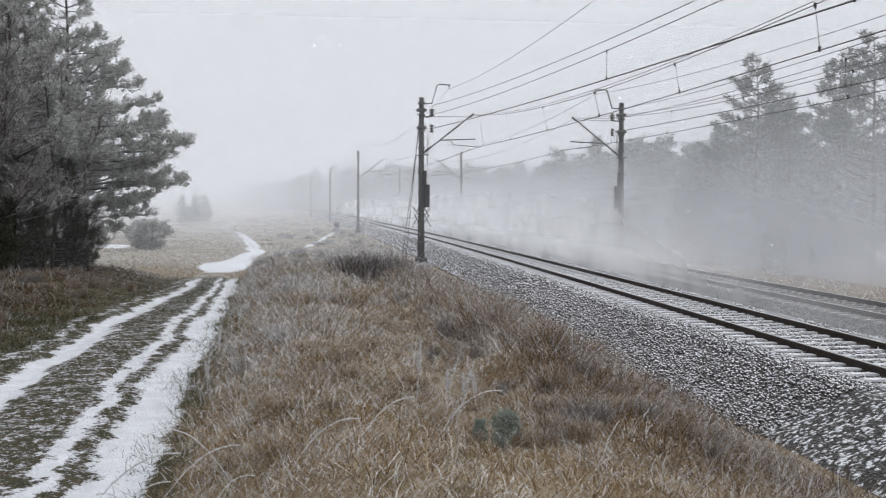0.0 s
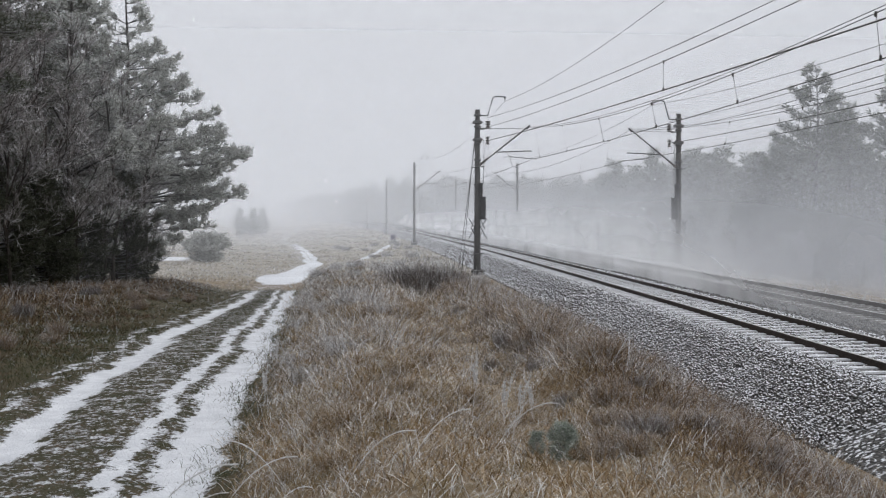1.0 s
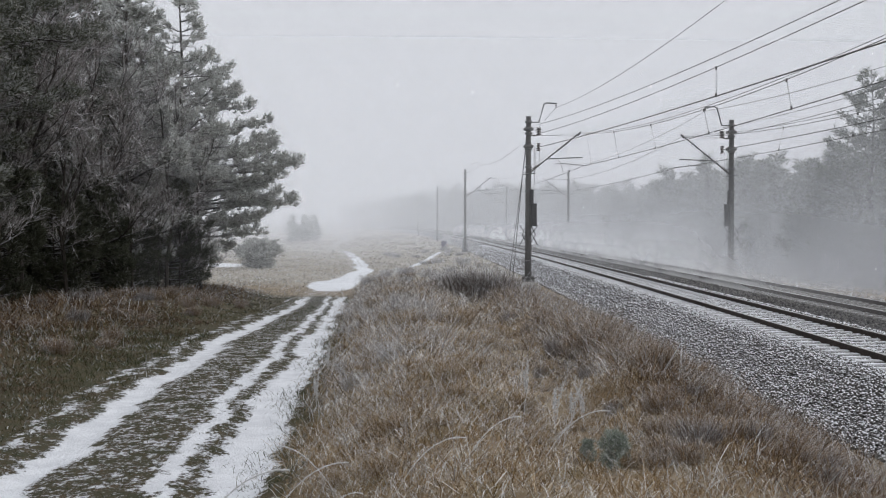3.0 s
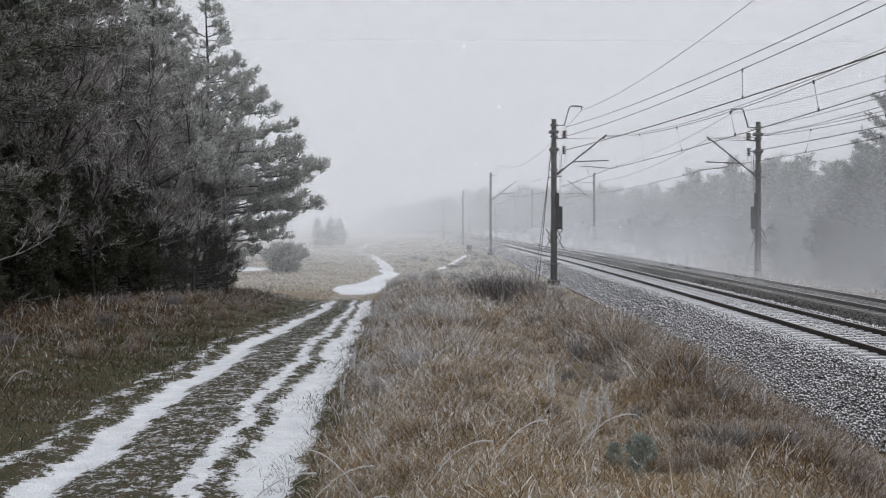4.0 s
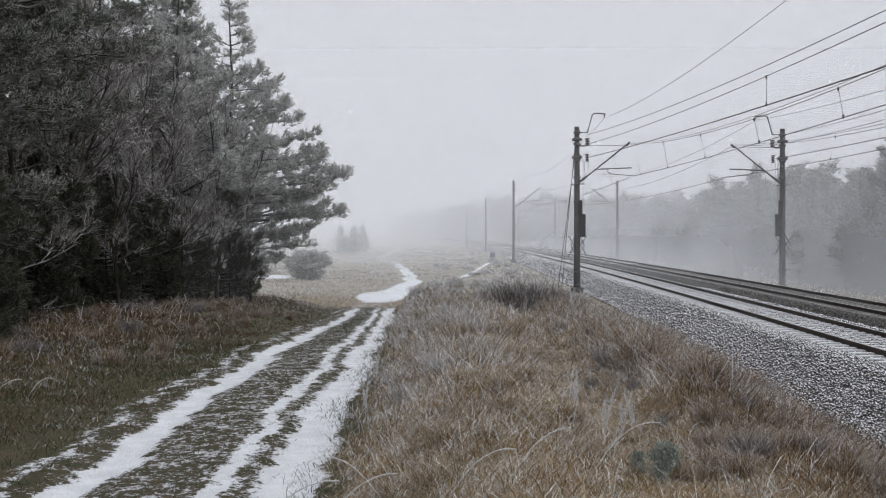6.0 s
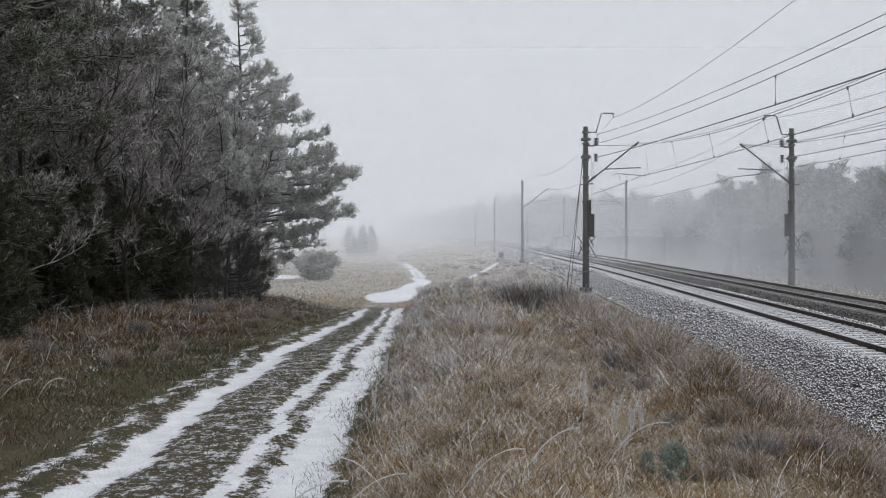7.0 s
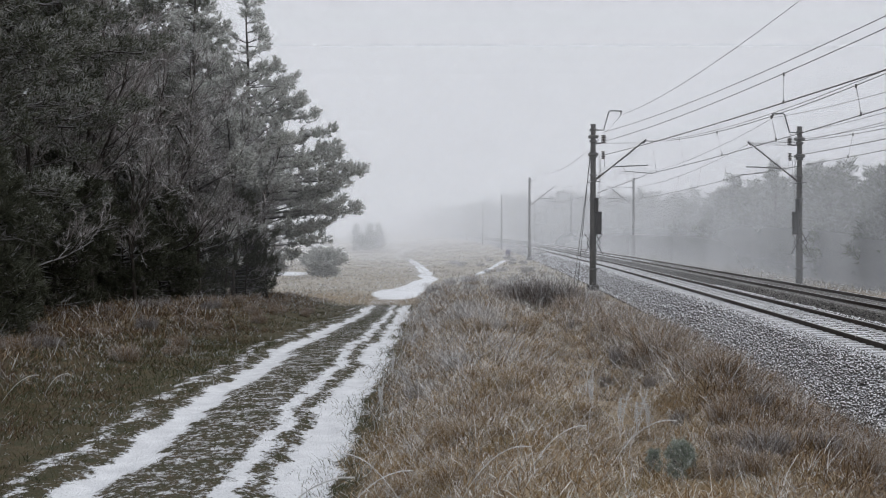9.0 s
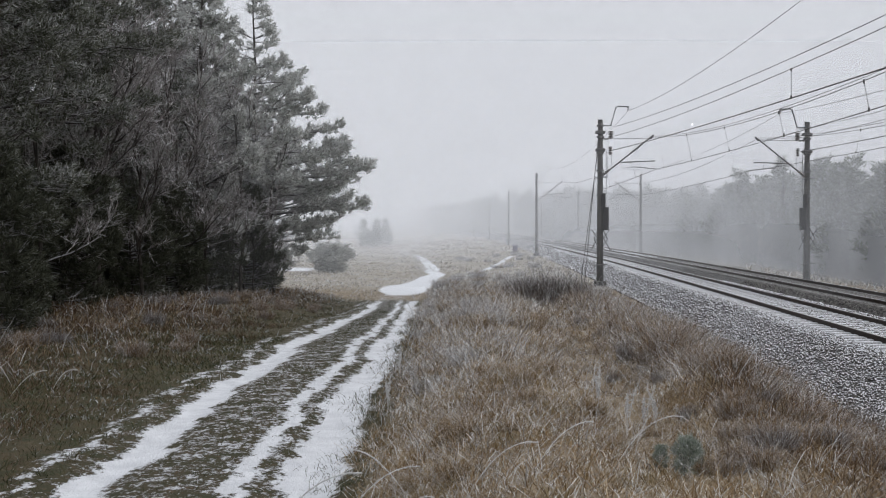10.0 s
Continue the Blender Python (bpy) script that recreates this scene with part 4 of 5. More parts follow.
def build_grass():
    r = np.random.default_rng(5)
    straw = "dry straw-coloured grass with hoar frost on the bank"
    for y0, y1, x0, x1, n, w, lo, hi in ((5.5, 13, -2, 8, 170000, 0.0028, 0.08, 0.27), (13, 26, -1.5, 8, 170000, 0.0048, 0.11, 0.36),
                                        (26, 60, -1.2, 10.5, 190000, 0.0085, 0.14, 0.42), (60, 100, -1.5, 11, 36000, 0.022, 0.18, 0.36)):
        q = scatter(r, n, x0, x1, y0, y1, 24, 0.08 + 0.002 * y0, bank_share)
        x, y = q[0], q[1]
        br = r.random(len(x)) < np.clip(0.75 * brown_share(x, y) + 0.35 * smooth01(0.15, 0.55, lump(x, y, 1.25, 9.0)), 0, 0.85) * (y0 < 50)
        tuft_h = 0.75 + 0.5 * np.abs(np.sin(q[2] * 57.0))
        h = tall(x, y, lo, hi) * r.uniform(0.45, 1.15, len(x)) * tuft_h
        ww = w * r.uniform(0.6, 1.5, len(x))
        near = y0 < 10
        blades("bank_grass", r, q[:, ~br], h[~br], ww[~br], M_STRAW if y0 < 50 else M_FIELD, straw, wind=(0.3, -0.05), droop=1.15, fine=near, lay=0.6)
        if br.any():
            blades("brown_weeds", r, q[:, br], h[br] * 1.1, ww[br], M_BRACKEN if near else M_RUST, "rust-brown withered weeds among the bank grass", droop=0.75, lay=0.4)
        ic = r.random(len(x)) < 0.07 + 0.24 * float(smooth01(5, 26, y0)) + 0.20 * smooth01(1.6, -0.6, x - 0.02 * y)
        blades("frosted_grass", r, q[:, ic], h[ic] * 1.3, ww[ic] * 1.2, M_ICY, "taller grass stalks white with hoar frost", wind=(0.4, -0.05), droop=1.2, fine=near)
    # matted litter close to the standpoint
    q = scatter(r, 80000, -1.5, 4.8, 5.4, 13, 16, 0.07, bank_share)
    blades("matted_grass", r, q, 0.14 * r.uniform(0.5, 1.5, q.shape[1]), 0.0045 * r.uniform(0.6, 1.4, q.shape[1]), M_STRAW, "matted straw and curled grass on the bank", droop=1.2)
    q = scatter(r, 60000, -1.4, 6.5, 13, 34, 16, 0.12, bank_share)
    blades("matted_grass", r, q, 0.17 * r.uniform(0.5, 1.5, q.shape[1]), 0.007 * r.uniform(0.6, 1.4, q.shape[1]), M_STRAW, "matted straw and curled grass on the bank", droop=1.4, lay=0.8)
    # tangle of long bowed stalks with frosted tips, leaning every way
    for y0, y1, n, w in ((6.8, 14, 9000, 0.0042), (14, 30, 12000, 0.0075), (30, 48, 8000, 0.012)):
        q = scatter(r, n, -1.6, 7.5, y0, y1, 5, 0.10, bank_share)
        h = np.minimum(0.22 + 0.011 * q[1], 0.5) * r.uniform(0.6, 1.5, q.shape[1])
        rimed = r.random(q.shape[1]) < 0.45
        blades("bowed_stalks", r, q[:, ~rimed], h[~rimed], w * r.uniform(0.6, 1.3, (~rimed).sum()), M_STRAW, "long bowed straw stalks tangled over the bank", wind=(0.05, 0.0), droop=1.15, fine=True)
        blades("rimed_stalks", r, q[:, rimed], h[rimed] * 1.1, w * r.uniform(0.6, 1.3, rimed.sum()), M_ICY, "bowed stalks white with hoar frost over the bank", wind=(0.05, 0.0), droop=1.15, fine=True)
    # dark weeds in patches along the ballast, rimed on top
    edge = lambda x, y: in_view(x, y) * smooth01(0.5, 0.1, x - mast_line(y)) * smooth01(-2.9, -1.5, x - mast_line(y) + 0.7 * lump(x, y, 0.6)) * (0.35 + 0.65 * smooth01(-0.2, 0.4, lump(x, y, 0.9, 2.0)))
    q = scatter(r, 60000, 0.5, 8.5, 8, 38, 18, 0.11, edge)
    h = (0.16 + 0.26 * (0.5 + 0.5 * lump(q[0], q[1], 0.9, 2.0))) * r.uniform(0.5, 1.2, q.shape[1])
    blades("dark_weeds", r, q, h, 0.0042 * (0.5 + q[1] / 14), M_BRACKEN, "dark brown withered weeds along the ballast's foot", wind=(0.0, 0.0), droop=0.45)
    top = r.random(q.shape[1]) < 0.14
    blades("rimed_weeds", r, q[:, top], h[top] * 1.3 + 0.05, 0.0045 * (0.5 + q[1][top] / 14), M_ICY, "grey rimed weed tops along the ballast's foot", wind=(0.0, 0.0), droop=0.4)
    # green weeds creeping from the bank on to the snowy rut
    rim = lambda x, y: in_view(x, y) * np.exp(-((x - road_x(y) - 1.18 + 0.22 * lump(x, y, 1.3)) / 0.22) ** 2) * (y < 40)
    q = scatter(r, 60000, -2.6, 0.4, 6.8, 40, 14, 0.09, rim)
    blades("roadside_weeds", r, q, 0.10 * r.uniform(0.4, 1.6, q.shape[1]), 0.005 * (0.5 + q[1] / 25), M_GREEN, "low green weeds at the edge of the rut", wind=(-0.2, 0))
    # wood side: low turf, then rusty weeds under the trees
    turf = lambda x, y: in_view(x, y) * smooth01(1.0, 1.4, road_x(y) - x) * smooth01(-8.0, -5.0, x - road_x(y)) * (snow_cover(x, y) < 0.45)
    for y0, y1, n in ((8, 26, 95000), (26, 62, 30000)):
        q = scatter(r, n, -9, -2.5, y0, y1, 14, 0.08, turf)
        blades("verge_turf", r, q, (0.055 + 0.05 * np.abs(np.sin(q[2] * 31.0))) * r.uniform(0.4, 1.5, q.shape[1]), 0.0065 * (0.5 + q[1] / 25), M_GREEN, "short green turf flecked with snow beside the road", wind=(0.1, 0))
    mid = lambda x, y: in_view(x, y) * np.maximum(np.exp(-((x - road_x(y) + 0.12) / 0.30) ** 4), 0.8 * np.exp(-((x - road_x(y) - 0.54) / 0.08) ** 2)) * (y < 64)
    q = scatter(r, 75000, -3.6, -0.8, 8, 64, 12, 0.05, mid)
    blades("road_turf", r, q, 0.055 * r.uniform(0.4, 1.6, q.shape[1]), 0.007 * (0.5 + q[1] / 22), M_GREEN, "sparse green turf between the wheel ruts", wind=(0.1, 0))
    weeds = lambda x, y: in_view(x, y) * smooth01(-1.7 - 0.6 * smooth01(18, 30, y), -3.3, x - road_x(y) + 0.6 * lump(x, y, 0.8)) * (y < 66)
    q = scatter(r, 95000, -17, -3.8, 9, 66, 16, 0.16, weeds)
    x, y = q[0], q[1]
    h = (0.10 + 0.30 * (0.5 + 0.5 * lump(x, y, 0.7, 8.0))) * r.uniform(0.4, 1.2, len(x)) * smooth01(-1.8, -5.5, x - road_x(y)) + 0.08
    wd = 0.007 * (0.6 + y / 30)
    pale = r.random(len(x)) < 0.25
    blades("rusty_weeds", r, q[:, ~pale], h[~pale], wd[~pale], M_BRACKEN, "rust-brown weeds and withered bracken at the wood's edge", wind=(0.1, 0))
    blades("pale_weeds", r, q[:, pale], h[pale], wd[pale], M_STRAW, "straw-coloured grass among the rusty weeds", wind=(0.1, 0))
    # low matted growth between the road and the wood
    mat = lambda x, y: in_view(x, y) * smooth01(-1.5, -2.2, x - road_x(y) + 0.4 * lump(x, y, 1.1)) * (snow_cover(x, y) < 0.45)
    for y0, y1, n in ((8.5, 17, 80000), (17, 34, 60000)):
        p = scatter(r, n, -10, -3.2, y0, y1, 14, 0.09, mat)
        hh = (0.05 + 0.07 * (0.5 + 0.5 * lump(p[0], p[1], 1.9, 4.0)) + 0.05 * np.abs(np.sin(p[2] * 23.0))) * r.uniform(0.5, 1.4, p.shape[1])
        wide = 0.0042 * (0.5 + p[1] / 18) * r.uniform(0.7, 1.4, p.shape[1])
        green = r.random(p.shape[1]) < np.clip(0.55 + 0.5 * lump(p[0], p[1], 1.2, 2.5) - 0.12 * (road_x(p[1]) - p[0] - 2.0), 0.12, 0.9)
        blades("matted_turf", r, p[:, green], hh[green], wide[green], M_GREEN, "matted green turf beside the cart road", wind=(0.1, 0), droop=1.1, lay=0.6)
        blades("matted_weeds", r, p[:, ~green], hh[~green] * 1.3, wide[~green], M_BRACKEN, "matted rust-brown weeds beside the cart road", wind=(0.1, 0), droop=1.1, lay=0.6)
    few = r.random(len(x)) < 0.04
    blades("frosted_weeds", r, q[:, few], h[few] * 1.5 + 0.1, wd[few], M_ICY, "pale frosted stalks at the wood's edge", wind=(0.1, 0))
    # far fields and the railway's slope
    plain = lambda x, y: in_view(x, y) * (snow_cover(x, y) < 0.4) * (x - mast_line(y) < 0.3)
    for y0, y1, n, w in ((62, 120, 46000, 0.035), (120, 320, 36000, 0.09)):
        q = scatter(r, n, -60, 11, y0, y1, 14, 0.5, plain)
        blades("field_grass", r, q, 0.24 * r.uniform(0.5, 1.3, q.shape[1]), w * r.uniform(0.6, 1.4, q.shape[1]), M_FIELD, "rimed grass over the far field, coloured paler with distance")
    wild = lambda x, y: in_view(x, y) * smooth01(11.5, 14.5, x - mast_line(y))
    q = scatter(r, 24000, 17, 48, 36, 170, 14, 0.3, wild)
    blades("lineside_grass", r, q, 0.45 * r.uniform(0.4, 1.3, q.shape[1]), 0.024 * (0.6 + q[1] / 60), M_FIELD, "frosty withered grass below the wood, coloured paler for mist")


build_grass()


# ---- bushes, saplings and single stalks ----
def bare_tree(name, seed, label, height, spread, levels, mat, cat="tree", base_r=0.09, kids=6):
    """A leafless crown: every branch forks into thinner ones."""
    r = np.random.default_rng(seed)
    e = thing(name, pose(0, 0, 0), label, cat)
    limbs, twigs = Soup(), []

    def grow(p, d, L, rad, lev):
        n = 4
        pts, q = [p], p
        for i in range(n):
            d = d + r.normal(0, 0.10, 3) + np.array((0, 0, 0.03))
            d = d / np.linalg.norm(d)
            q = q + d * L / n
            pts.append(q)
        if lev <= 1:
            twigs.append((np.array(pts), rad))
        else:
            limbs.tube([tuple(v) for v in pts], [rad * (1 - 0.5 * i / n) for i in range(n + 1)], 4 if lev < levels else 7, cap=False)
        if lev == 0:
            return
        m = kids if lev > 1 else kids + 2
        for j in range(m):
            u = 0.3 + 0.7 * (j + r.random()) / m
            i = min(int(u * n), n - 1)
            s = pts[i] + (pts[i + 1] - pts[i]) * (u * n - i)
            t = d + r.normal(0, spread, 3)
            t[2] += 0.12
            t = t / np.linalg.norm(t)
            grow(s, t, L * r.uniform(0.36, 0.58), rad * 0.5, lev - 1)

    grow(np.array((0, 0, -0.2)), np.array((0, 0, 1.0)), height * 0.62, base_r, levels)
    limbs.make("trunk", M_BARK, e)
    v, t, k = [], [], 0
    for pts, rad in twigs:
        side = np.array((r.normal(), r.normal(), 0.3))
        side = side / np.linalg.norm(side) * max(rad, 0.011)
        m = len(pts)
        for i, p in enumerate(pts):
            f = 1 - 0.7 * i / (m - 1)
            v += [p - side * f, p + side * f]
        for i in range(m - 1):
            t += [(k + 2 * i, k + 2 * i + 1, k + 2 * i + 3), (k + 2 * i, k + 2 * i + 3, k + 2 * i + 2)]
        k += 2 * m
    fast_mesh("twig_crown", np.array(v), np.array(t), mat, e)
    return e


bare = bare_tree("leafless_tree", 51, "leafless tree with fine twigs grey with frost", 10.0, 0.5, 4, M_TWIG, kids=7)
bare.matrix_basis = on_ground(-9.0, 47, 20)
copy_thing(bare, on_ground(-10.8, 43, 150))
copy_thing(bare, on_ground(-9.9, 37, 250))
for x, y, turn, size in ((-7.9, 50, 70, 0.85), (-8.9, 43.5, 310, 0.9), (-9.6, 51, 200, 1.0), (-7.3, 54, 120, 0.75), (-9.6, 30.5, 40, 0.7), (-9.4, 34.5, 190, 0.75), (-9.1, 39, 280, 0.7)):
    copy_thing(bare, on_ground(x, y, turn) @ Matrix.Scale(size, 4))
for i, (x, y) in enumerate(((-7.5, 51), (-7.9, 48), (-8.3, 45), (-7.0, 53.5), (-7.4, 56))):
    tagged(copy_thing(bare, on_ground(x, y, i * 97.0) @ Matrix.Scale(0.40 + 0.05 * (i % 3), 4)), "low leafless shrub with frosted twigs at the wood's edge", "shrub", "shrubs at the wood's edge")

bush = make_tree("conifer_bush", 61, "dense evergreen bush under the pines, coloured dark for shade", M_NEEDLE_DARK, M_BARK, "undergrowth at the wood's edge", height=4.4, reach=1.9, first=0.05, dense=26, size=0.17, k=5)
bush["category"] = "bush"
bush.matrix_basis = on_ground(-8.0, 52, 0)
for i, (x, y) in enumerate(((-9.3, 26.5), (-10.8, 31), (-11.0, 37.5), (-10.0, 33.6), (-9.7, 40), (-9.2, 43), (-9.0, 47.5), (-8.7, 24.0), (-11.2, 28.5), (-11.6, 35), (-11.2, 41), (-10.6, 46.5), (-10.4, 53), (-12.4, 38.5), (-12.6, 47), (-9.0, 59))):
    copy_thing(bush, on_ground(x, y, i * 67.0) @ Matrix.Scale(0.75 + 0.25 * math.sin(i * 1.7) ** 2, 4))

# the palest needles here, to put the haze into the bush's colour
shrub = make_tree("round_bush", 62, "round frosted bush in the field, coloured pale for haze", M_NEEDLE_RIME, M_BARK, height=2.2, reach=1.9, first=0.05, dense=20, size=0.22, k=5)
shrub["category"] = "bush"
shrub.matrix_basis = on_ground(-9.0, 104, 40)
haze_tree = copy_thing(far_pines[1], on_ground(-13.6, 262, 0) @ Matrix.Scale(0.75, 4))
tagged(haze_tree, "small tree barely seen in the fog on the field", "tree", "trees in the field")
copy_thing(haze_tree, on_ground(-16.2, 264, 80))
copy_thing(haze_tree, on_ground(-12.0, 270, 190))


def build_stalk(seed, length):
    """A single tall grass, bowed over, furred with frost."""
    r = np.random.default_rng(seed)
    so = Soup()
    bend = r.uniform(0.8, 1.5)
    pts = []
    p, a = np.array((0.0, 0.0, 0.0)), r.uniform(0.45, 0.8)
    for i in range(10):
        pts.append(tuple(p))
        a += bend * (i / 10) ** 1.4 * 0.34
        p = p + np.array((math.sin(a), 0.06 * r.normal(), math.cos(a))) * length / 9
    so.tube(pts, [0.0016 + 0.002 * (i / 9) for i in range(10)], 5)
    e = thing("grass_stalk", pose(0, 0, 0), "tall bowed grass stalk furred with white frost", "grass stalk", "bowed stalks on the bank")
    so.make("stem", M_RIME, e)
    v = []
    for i in range(4, 10):
        for _ in range(14):
            u = r.random()
            c = np.array(pts[i - 1]) * (1 - u) + np.array(pts[i]) * u
            d = r.normal(0, 1, 3) + np.array(pts[i]) * 0.5 - np.array(pts[i - 1]) * 0.5
            d = d / np.linalg.norm(d) * r.uniform(0.008, 0.02)
            w = np.cross(d, r.normal(0, 1, 3))
            w = w / np.linalg.norm(w) * 0.003
            v.append([c - w, c + w, c + d])
    v = np.array(v)
    fast_mesh("frost_plume", v.reshape(-1, 3), np.arange(len(v) * 3).reshape(-1, 3), M_RIME, e)["kind"] = "stuff"
    return e


stalks = [build_stalk(71, 0.55), build_stalk(72, 0.45), build_stalk(73, 0.62)]
for i, (x, y, turn) in enumerate(((-1.02, 8.4, 8), (-0.72, 8.0, 165), (0.12, 7.6, 14), (0.52, 7.65, 22), (-0.35, 7.7, 20), (1.0, 7.7, 10), (-5.0, 14.8, 10), (-4.7, 15.4, 30), (-5.3, 15.8, 165))):
    m = on_ground(x, y, turn)
    if i < 3:
        stalks[i].matrix_basis = m
    else:
        copy_thing(stalks[i % 3], m)


for x, y, turn, size in ((-1.22, 8.5, 5, 1.6), (-0.72, 8.7, 10, 1.35), (-0.2, 8.4, 160, 1.1)):
    copy_thing(stalks[0], on_ground(x, y, turn) @ Matrix.Scale(size, 4))


def build_plume(seed):
    """An upright weed with side sprays, thick with rime."""
    r = np.random.default_rng(seed)
    e = thing("frosted_weed", pose(0, 0, 0), "upright withered weed thick with white rime", "weed", "rimed weeds on the bank")
    so, v = Soup(), []
    for j in range(3):
        a = r.uniform(0, 6.28)
        tip = np.array((math.cos(a) * 0.10 + 0.10, math.sin(a) * 0.10, r.uniform(0.42, 0.62)))
        so.tube([(0, 0, -0.03), tuple(tip * (0.4, 0.4, 0.55)), tuple(tip)], [0.004, 0.003, 0.002], 4)
        for _ in range(110):
            u = r.uniform(0.45, 1.0)
            c = tip * (u * u, u * u, u) + r.normal(0, 0.012, 3)
            d = r.normal(0, 1, 3) * (1, 1, 0.6) + (0, 0, 0.9)
            d = d / np.linalg.norm(d) * r.uniform(0.02, 0.055) * (1.3 - u * 0.6)
            w = np.cross(d, r.normal(0, 1, 3))
            w = w / np.linalg.norm(w) * 0.0055
            v.append([c - w, c + w, c + d])
    so.make("stem", M_RIME, e)
    v = np.array(v)
    o = fast_mesh("rime_plume", v.reshape(-1, 3), np.arange(len(v) * 3).reshape(-1, 3), M_RIME, e)
    o["kind"] = "stuff"
    return e


weed = build_plume(81)
weed.matrix_basis = on_ground(1.55, 10.8, 0) @ Matrix.Scale(0.68, 4)
for i, (x, y) in enumerate(((1.72, 11.0), (1.36, 11.2), (2.0, 12.0), (4.6, 15.0), (4.8, 15.3), (-0.6, 17.5), (-0.4, 21.5), (4.9, 18.5), (-0.6, 14.0))):
    copy_thing(weed, on_ground(x, y, i * 51.0))

M_SEEDLING = needle_material("blue_green_needles", (0.20, 0.23, 0.185), (0.32, 0.36, 0.31), (0.55, 0.58, 0.56), 0.4)
seedling = make_tree("pine_seedling", 91, "small blue-green pine seedling in the grass", M_SEEDLING, M_BARK, height=5.0, reach=1.7, first=0.5, dense=1.3, size=0.6, k=4, up=1.1)
seedling.matrix_basis = on_ground(1.50, 7.95, 0) @ Matrix.Scale(0.048, 4)
copy_thing(seedling, on_ground(1.62, 8.3, 120) @ Matrix.Scale(0.8, 4))
copy_thing(seedling, on_ground(1.40, 8.25, 240) @ Matrix.Scale(0.65, 4))


# ---- dense clumps of withered weeds on the bank ----
def build_clump(seed, mat, label, arch=0.5, stems=1000, tipped=0.12):
    """A tussock of many thin stems; arch 0: upright and wiry, 1: a fountain that bows over."""
    r = np.random.default_rng(seed)
    e = thing("weed_clump", pose(0, 0, 0), label, "weeds", "weed clumps on the bank")
    n = stems
    a, q = r.uniform(0, 6.283, n), r.uniform(0, 1, n) ** 0.6
    root = np.stack([np.cos(a) * q * 0.42, np.sin(a) * q * 0.42, np.full(n, -0.06)], 1)
    b = a + r.normal(0, 0.7, n)
    out = np.stack([np.cos(b), np.sin(b), np.zeros(n)], 1)
    h = (r.uniform(0.30, 0.85, n) * (1.1 - 0.45 * q))[:, None]
    up = np.array((0, 0, 1.0))
    bow = (arch * r.uniform(0.3, 1.4, n))[:, None]
    mid = root + up * h * 0.62 + out * h * (0.10 + 0.16 * q[:, None] + 0.10 * bow)
    late = mid + up * h * (0.34 - 0.16 * bow) + out * h * (0.10 + 0.28 * bow)
    tip = late + up * h * (0.16 - 0.40 * bow) + out * h * (0.10 + 0.20 * bow) + r.normal(0, 0.02, (n, 3))
    w = np.stack([r.normal(0, 1, n), r.normal(0, 1, n), np.zeros(n)], 1)
    w = w / np.linalg.norm(w, axis=1, keepdims=True) * 0.0026
    mid, late = mid + r.normal(0, 0.035, (n, 3)), late + r.normal(0, 0.05, (n, 3))
    v = np.stack([root - w, root + w, mid - w, mid + w, late - w * 0.7, late + w * 0.7, tip], 1)
    t = np.array([(0, 1, 3), (0, 3, 2), (2, 3, 5), (2, 5, 4), (4, 5, 6)])[None] + (np.arange(n) * 7)[:, None, None]
    o = fast_mesh("stem_clump", v.reshape(-1, 3), t.reshape(-1, 3), mat, e)
    o["kind"] = "stuff"
    pick = r.random(n) < tipped
    m = int(pick.sum())
    tips = []
    for _ in range(3):
        c = late[pick] + (tip[pick] - late[pick]) * r.uniform(0, 1.1, (m, 1))
        d = (tip[pick] - late[pick]) * 0.25 + r.normal(0, 0.022, (m, 3))
        tips.append(np.stack([c - w[pick] * 1.5, c + w[pick] * 1.5, c + d], 1))
    tips = np.concatenate(tips)
    o = fast_mesh("rime_tip_spray", tips.reshape(-1, 3), np.arange(len(tips) * 3).reshape(-1, 3), M_ICY, e)
    o["kind"] = "stuff"
    return e


M_DARKWEED = blade_material("grey_brown_weeds", (0.105, 0.088, 0.080), (0.19, 0.162, 0.150), (0.30, 0.27, 0.25), (0.52, 0.52, 0.53), 0.32)
dark_clump = build_clump(101, M_DARKWEED, "dense clump of dark grey-brown weeds with rimed tips", 0.25, 1300, 0.22)
rust_clump = build_clump(102, M_RUST, "dense clump of rust-brown weeds with rimed tips", 0.55, 1200, 0.16)
straw_clump = build_clump(103, M_STRAW, "dense tussock of straw-coloured grass with rimed tips", 0.95, 1000, 0.2)
frost_clump = build_clump(104, M_ICY, "tussock of grass grey-white with hoar frost", 0.8, 900, 0.3)
r5 = np.random.default_rng(44)
placed = set()


def put_clump(src, x, y, size, label=""):
    """Sets the clump itself first, then copies, at a size of their own."""
    m = on_ground(x, y, float(r5.uniform(0, 360))) @ Matrix.Diagonal((size * float(r5.uniform(0.85, 1.3)), size * float(r5.uniform(0.85, 1.3)), size, 1))
    if src not in placed:
        placed.add(src)
        src.matrix_basis = m
        return
    ob = copy_thing(src, Matrix())
    ob.matrix_basis = m
    if label:
        ob["label"] = label


def strew(src, count, x_of, y0, y1, lo, hi, label=""):
    """count clumps between y0 and y1, denser near by; x_of(y, u) with u from 0 to 1."""
    done = 0
    while done < count:
        y = y0 + (y1 - y0) * float(r5.uniform(0, 1)) ** 1.25
        x = float(x_of(y, float(r5.uniform(0, 1))))
        if float(snow_cover(x, y)) > 0.3 or x - float(mast_line(y)) > -0.5 or abs(x - float(road_x(y))) < 1.35 or x > 0.5 * y or x < -0.4 * y:
            continue
        put_clump(src, x, y, float(r5.uniform(lo, hi)) * (0.55 + 0.45 * float(smooth01(8, 22, y))), label)
        done += 1


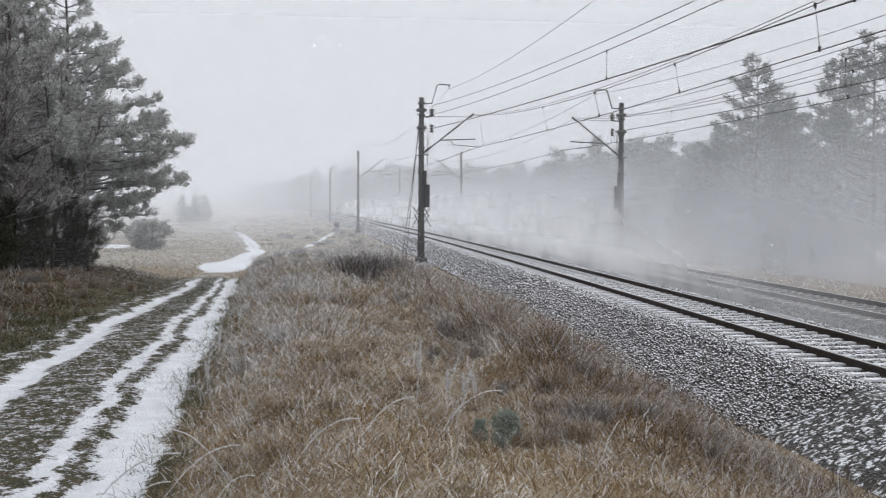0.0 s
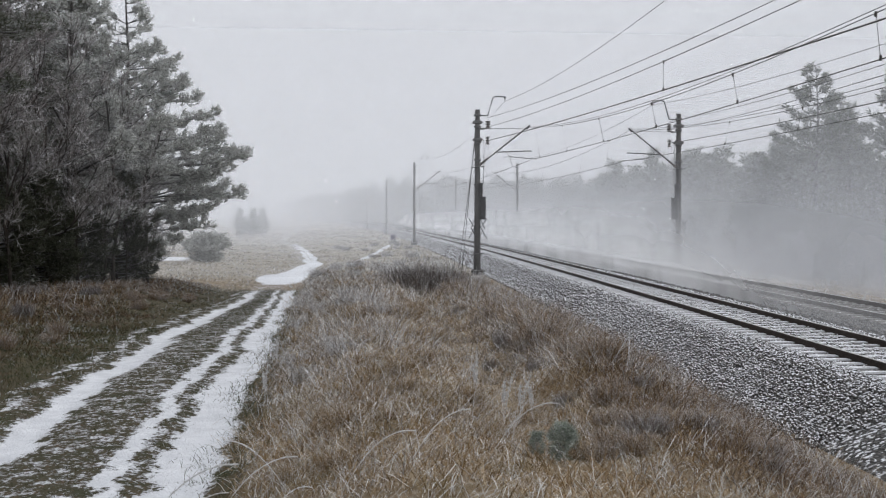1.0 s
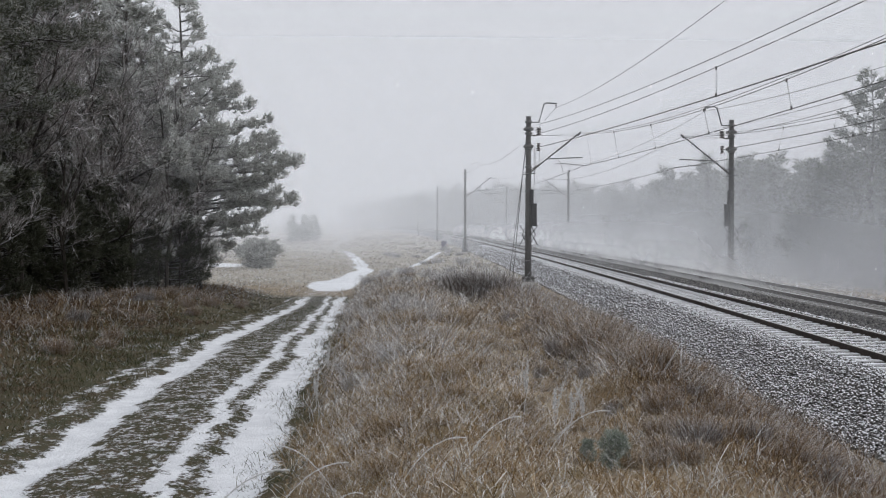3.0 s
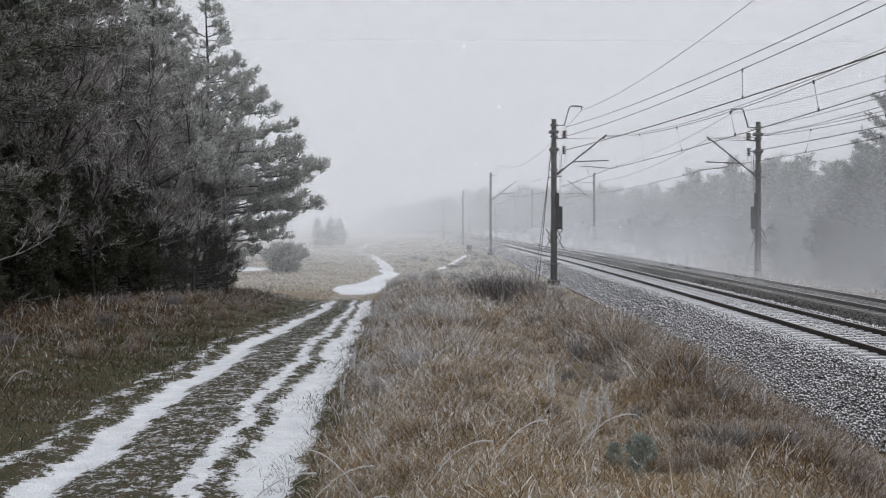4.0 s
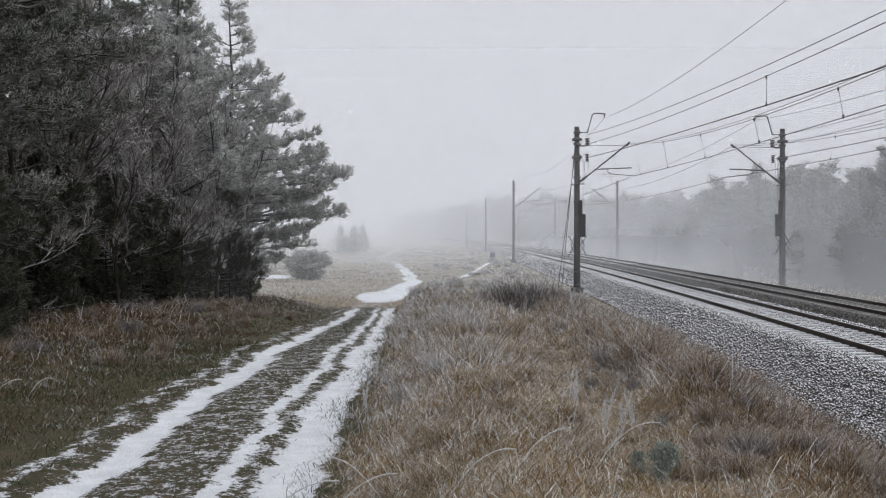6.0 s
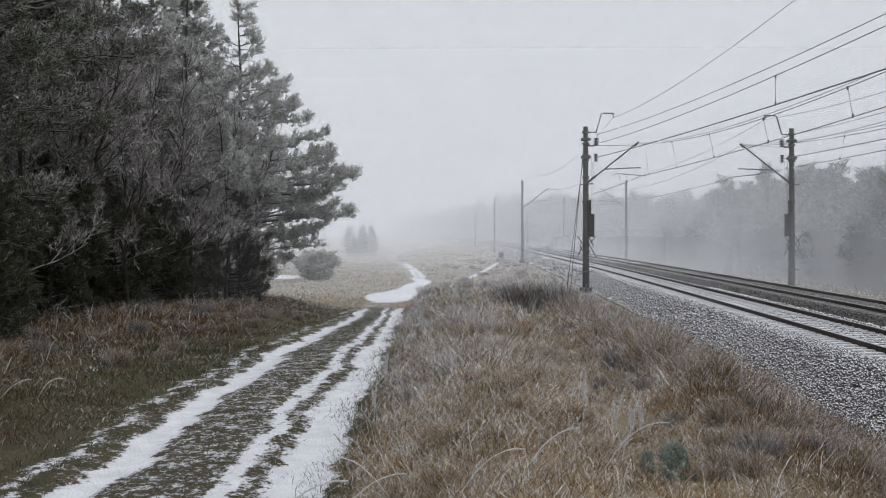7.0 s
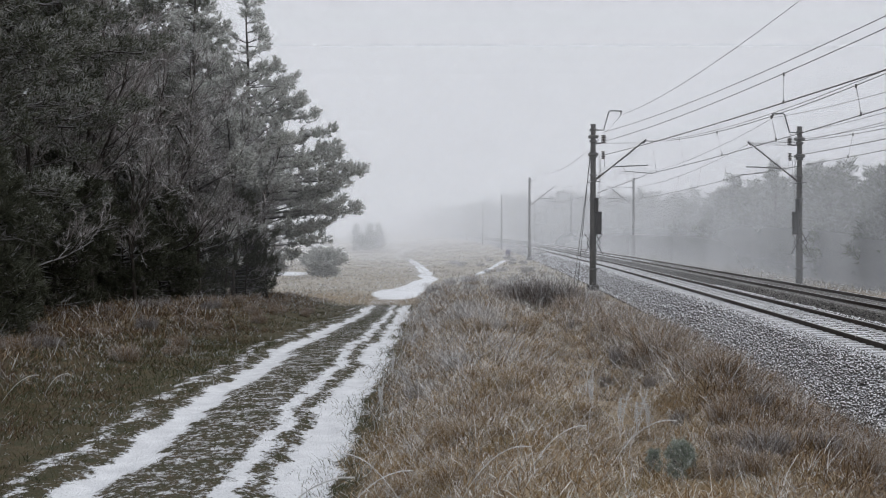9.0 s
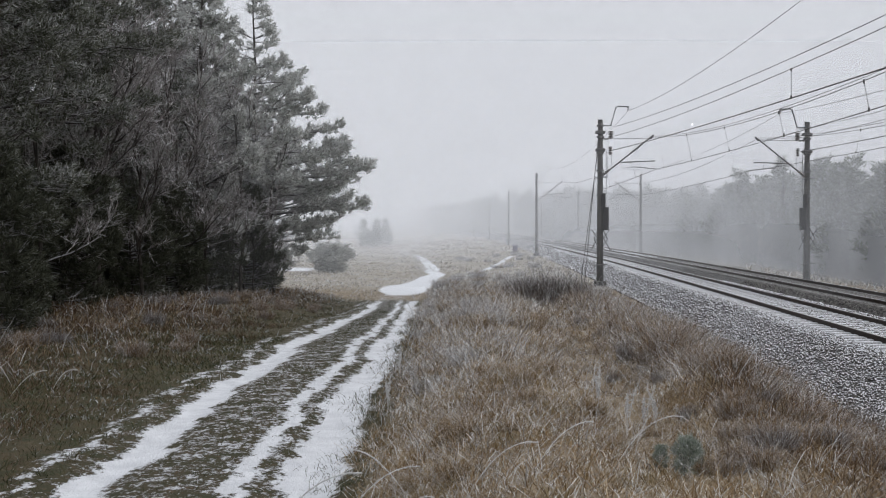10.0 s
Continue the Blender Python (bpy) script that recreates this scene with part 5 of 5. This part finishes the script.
for x, y in ((3.6, 45), (3.2, 44.2), (4.0, 44.6), (3.4, 46), (3.9, 46.4), (3.0, 45.4)):
    put_clump(dark_clump, x, y, 1.6)
strew(rust_clump, 52, lambda y, u: ditch_x(y) + 0.5 + 2.0 * u, 9, 44, 0.35, 0.68)
strew(dark_clump, 18, lambda y, u: float(mast_line(y)) - 0.7 - 1.8 * u, 12, 48, 0.3, 0.55)
strew(dark_clump, 8, lambda y, u: ditch_x(y) + 0.6 * u, 9, 40, 0.25, 0.42)
strew(dark_clump, 10, lambda y, u: (0.25 + 0.12 * u) * y, 8, 14, 0.3, 0.5)
strew(rust_clump, 14, lambda y, u: (0.22 + 0.14 * u) * y, 8, 14, 0.3, 0.55)
strew(straw_clump, 62, lambda y, u: float(road_x(y)) + 1.7 + (ditch_x(y) - float(road_x(y)) - 1.5) * u, 8.0, 44, 0.28, 0.5)
strew(frost_clump, 24, lambda y, u: float(road_x(y)) + 1.5 + 1.5 * u, 14, 56, 0.28, 0.55)
strew(frost_clump, 26, lambda y, u: float(road_x(y)) + 2.0 + (float(mast_line(y)) - float(road_x(y)) - 3) * u, 56, 150, 0.5, 1.0)
strew(rust_clump, 10, lambda y, u: float(road_x(y)) + 2.0 + (float(mast_line(y)) - float(road_x(y)) - 3) * u, 50, 110, 0.4, 0.8)
strew(rust_clump, 40, lambda y, u: float(road_x(y)) - 2.4 - 3.6 * u, 11, 52, 0.2, 0.45, "low clump of rust-brown weeds by the wood")
strew(dark_clump, 14, lambda y, u: float(road_x(y)) - 4.4 - 2.2 * u, 18, 58, 0.25, 0.5, "withered grey weeds with rimed tips by the wood")


# ---- falling snow: sparse flakes that drift down together ----
def build_snowfall(seed, n, y0, y1, size):
    r = np.random.default_rng(seed)
    y = r.uniform(y0, y1, n)
    p = np.stack([r.uniform(-0.45, 0.55, n) * y, y, r.uniform(-1.0, 16.0, n)], 1)
    f = np.array([(1, 0, -0.4), (-0.6, 0.8, -0.3), (-0.5, -0.9, -0.3), (0, 0, 0.9)])
    v = p[:, None] + f[None] * (size * r.uniform(0.6, 1.4, n))[:, None, None] * (1, 1, 2.2)
    t = np.array([(0, 1, 3), (1, 2, 3), (2, 0, 3), (0, 2, 1)])[None] + (np.arange(n) * 4)[:, None, None]
    ob = fast_mesh("falling_snow", v.reshape(-1, 3), t.reshape(-1, 3), M_RIME)
    return tagged(ob, "sparse small snowflakes drifting down", "snowfall", kind="stuff")


FLAKES = [(build_snowfall(111, 260, 6, 14, 0.0035), -0.35, -0.95), (build_snowfall(112, 700, 14, 40, 0.006), -0.25, -0.8)]

# short grass round the standpoint
r6 = np.random.default_rng(9)
feet = scatter(r6, 26000, -1.0, 6.0, -6, 5.8, 16, 0.1, lambda x, y: smooth01(1.2, 1.6, x - road_x(y)) * (x < mast_line(y) - 0.3))
blades("trodden_grass", r6, feet, 0.13 * r6.uniform(0.5, 1.4, feet.shape[1]), 0.006 * r6.uniform(0.6, 1.4, feet.shape[1]), M_STRAW, "short trodden straw-coloured grass on the bank")


# ---- what moves: the snow dust drifts off towards the wood and settles ----
def motions():
    for ob, x0, mid, high, sink, speed in CLOUDS:
        rows = []
        for t, gone in ((0, 0), (1, 0.10), (2.5, 0.27), (4, 0.45), (5.5, 0.62), (7.5, 0.82), (10, 1.0)):
            rows.append((t, pose(x0 + speed * t, mid + 1.3 * t, -0.5 - gone * sink * (high + 0.3), 0, 0, 90)))
        walk(ob, rows)
    for ob, side, fall in FLAKES:
        walk(ob, [(0, pose(0, 0, 0)), (5, pose(side * 5, 0, fall * 5)), (10, pose(side * 10, 0, fall * 10))])


motions()
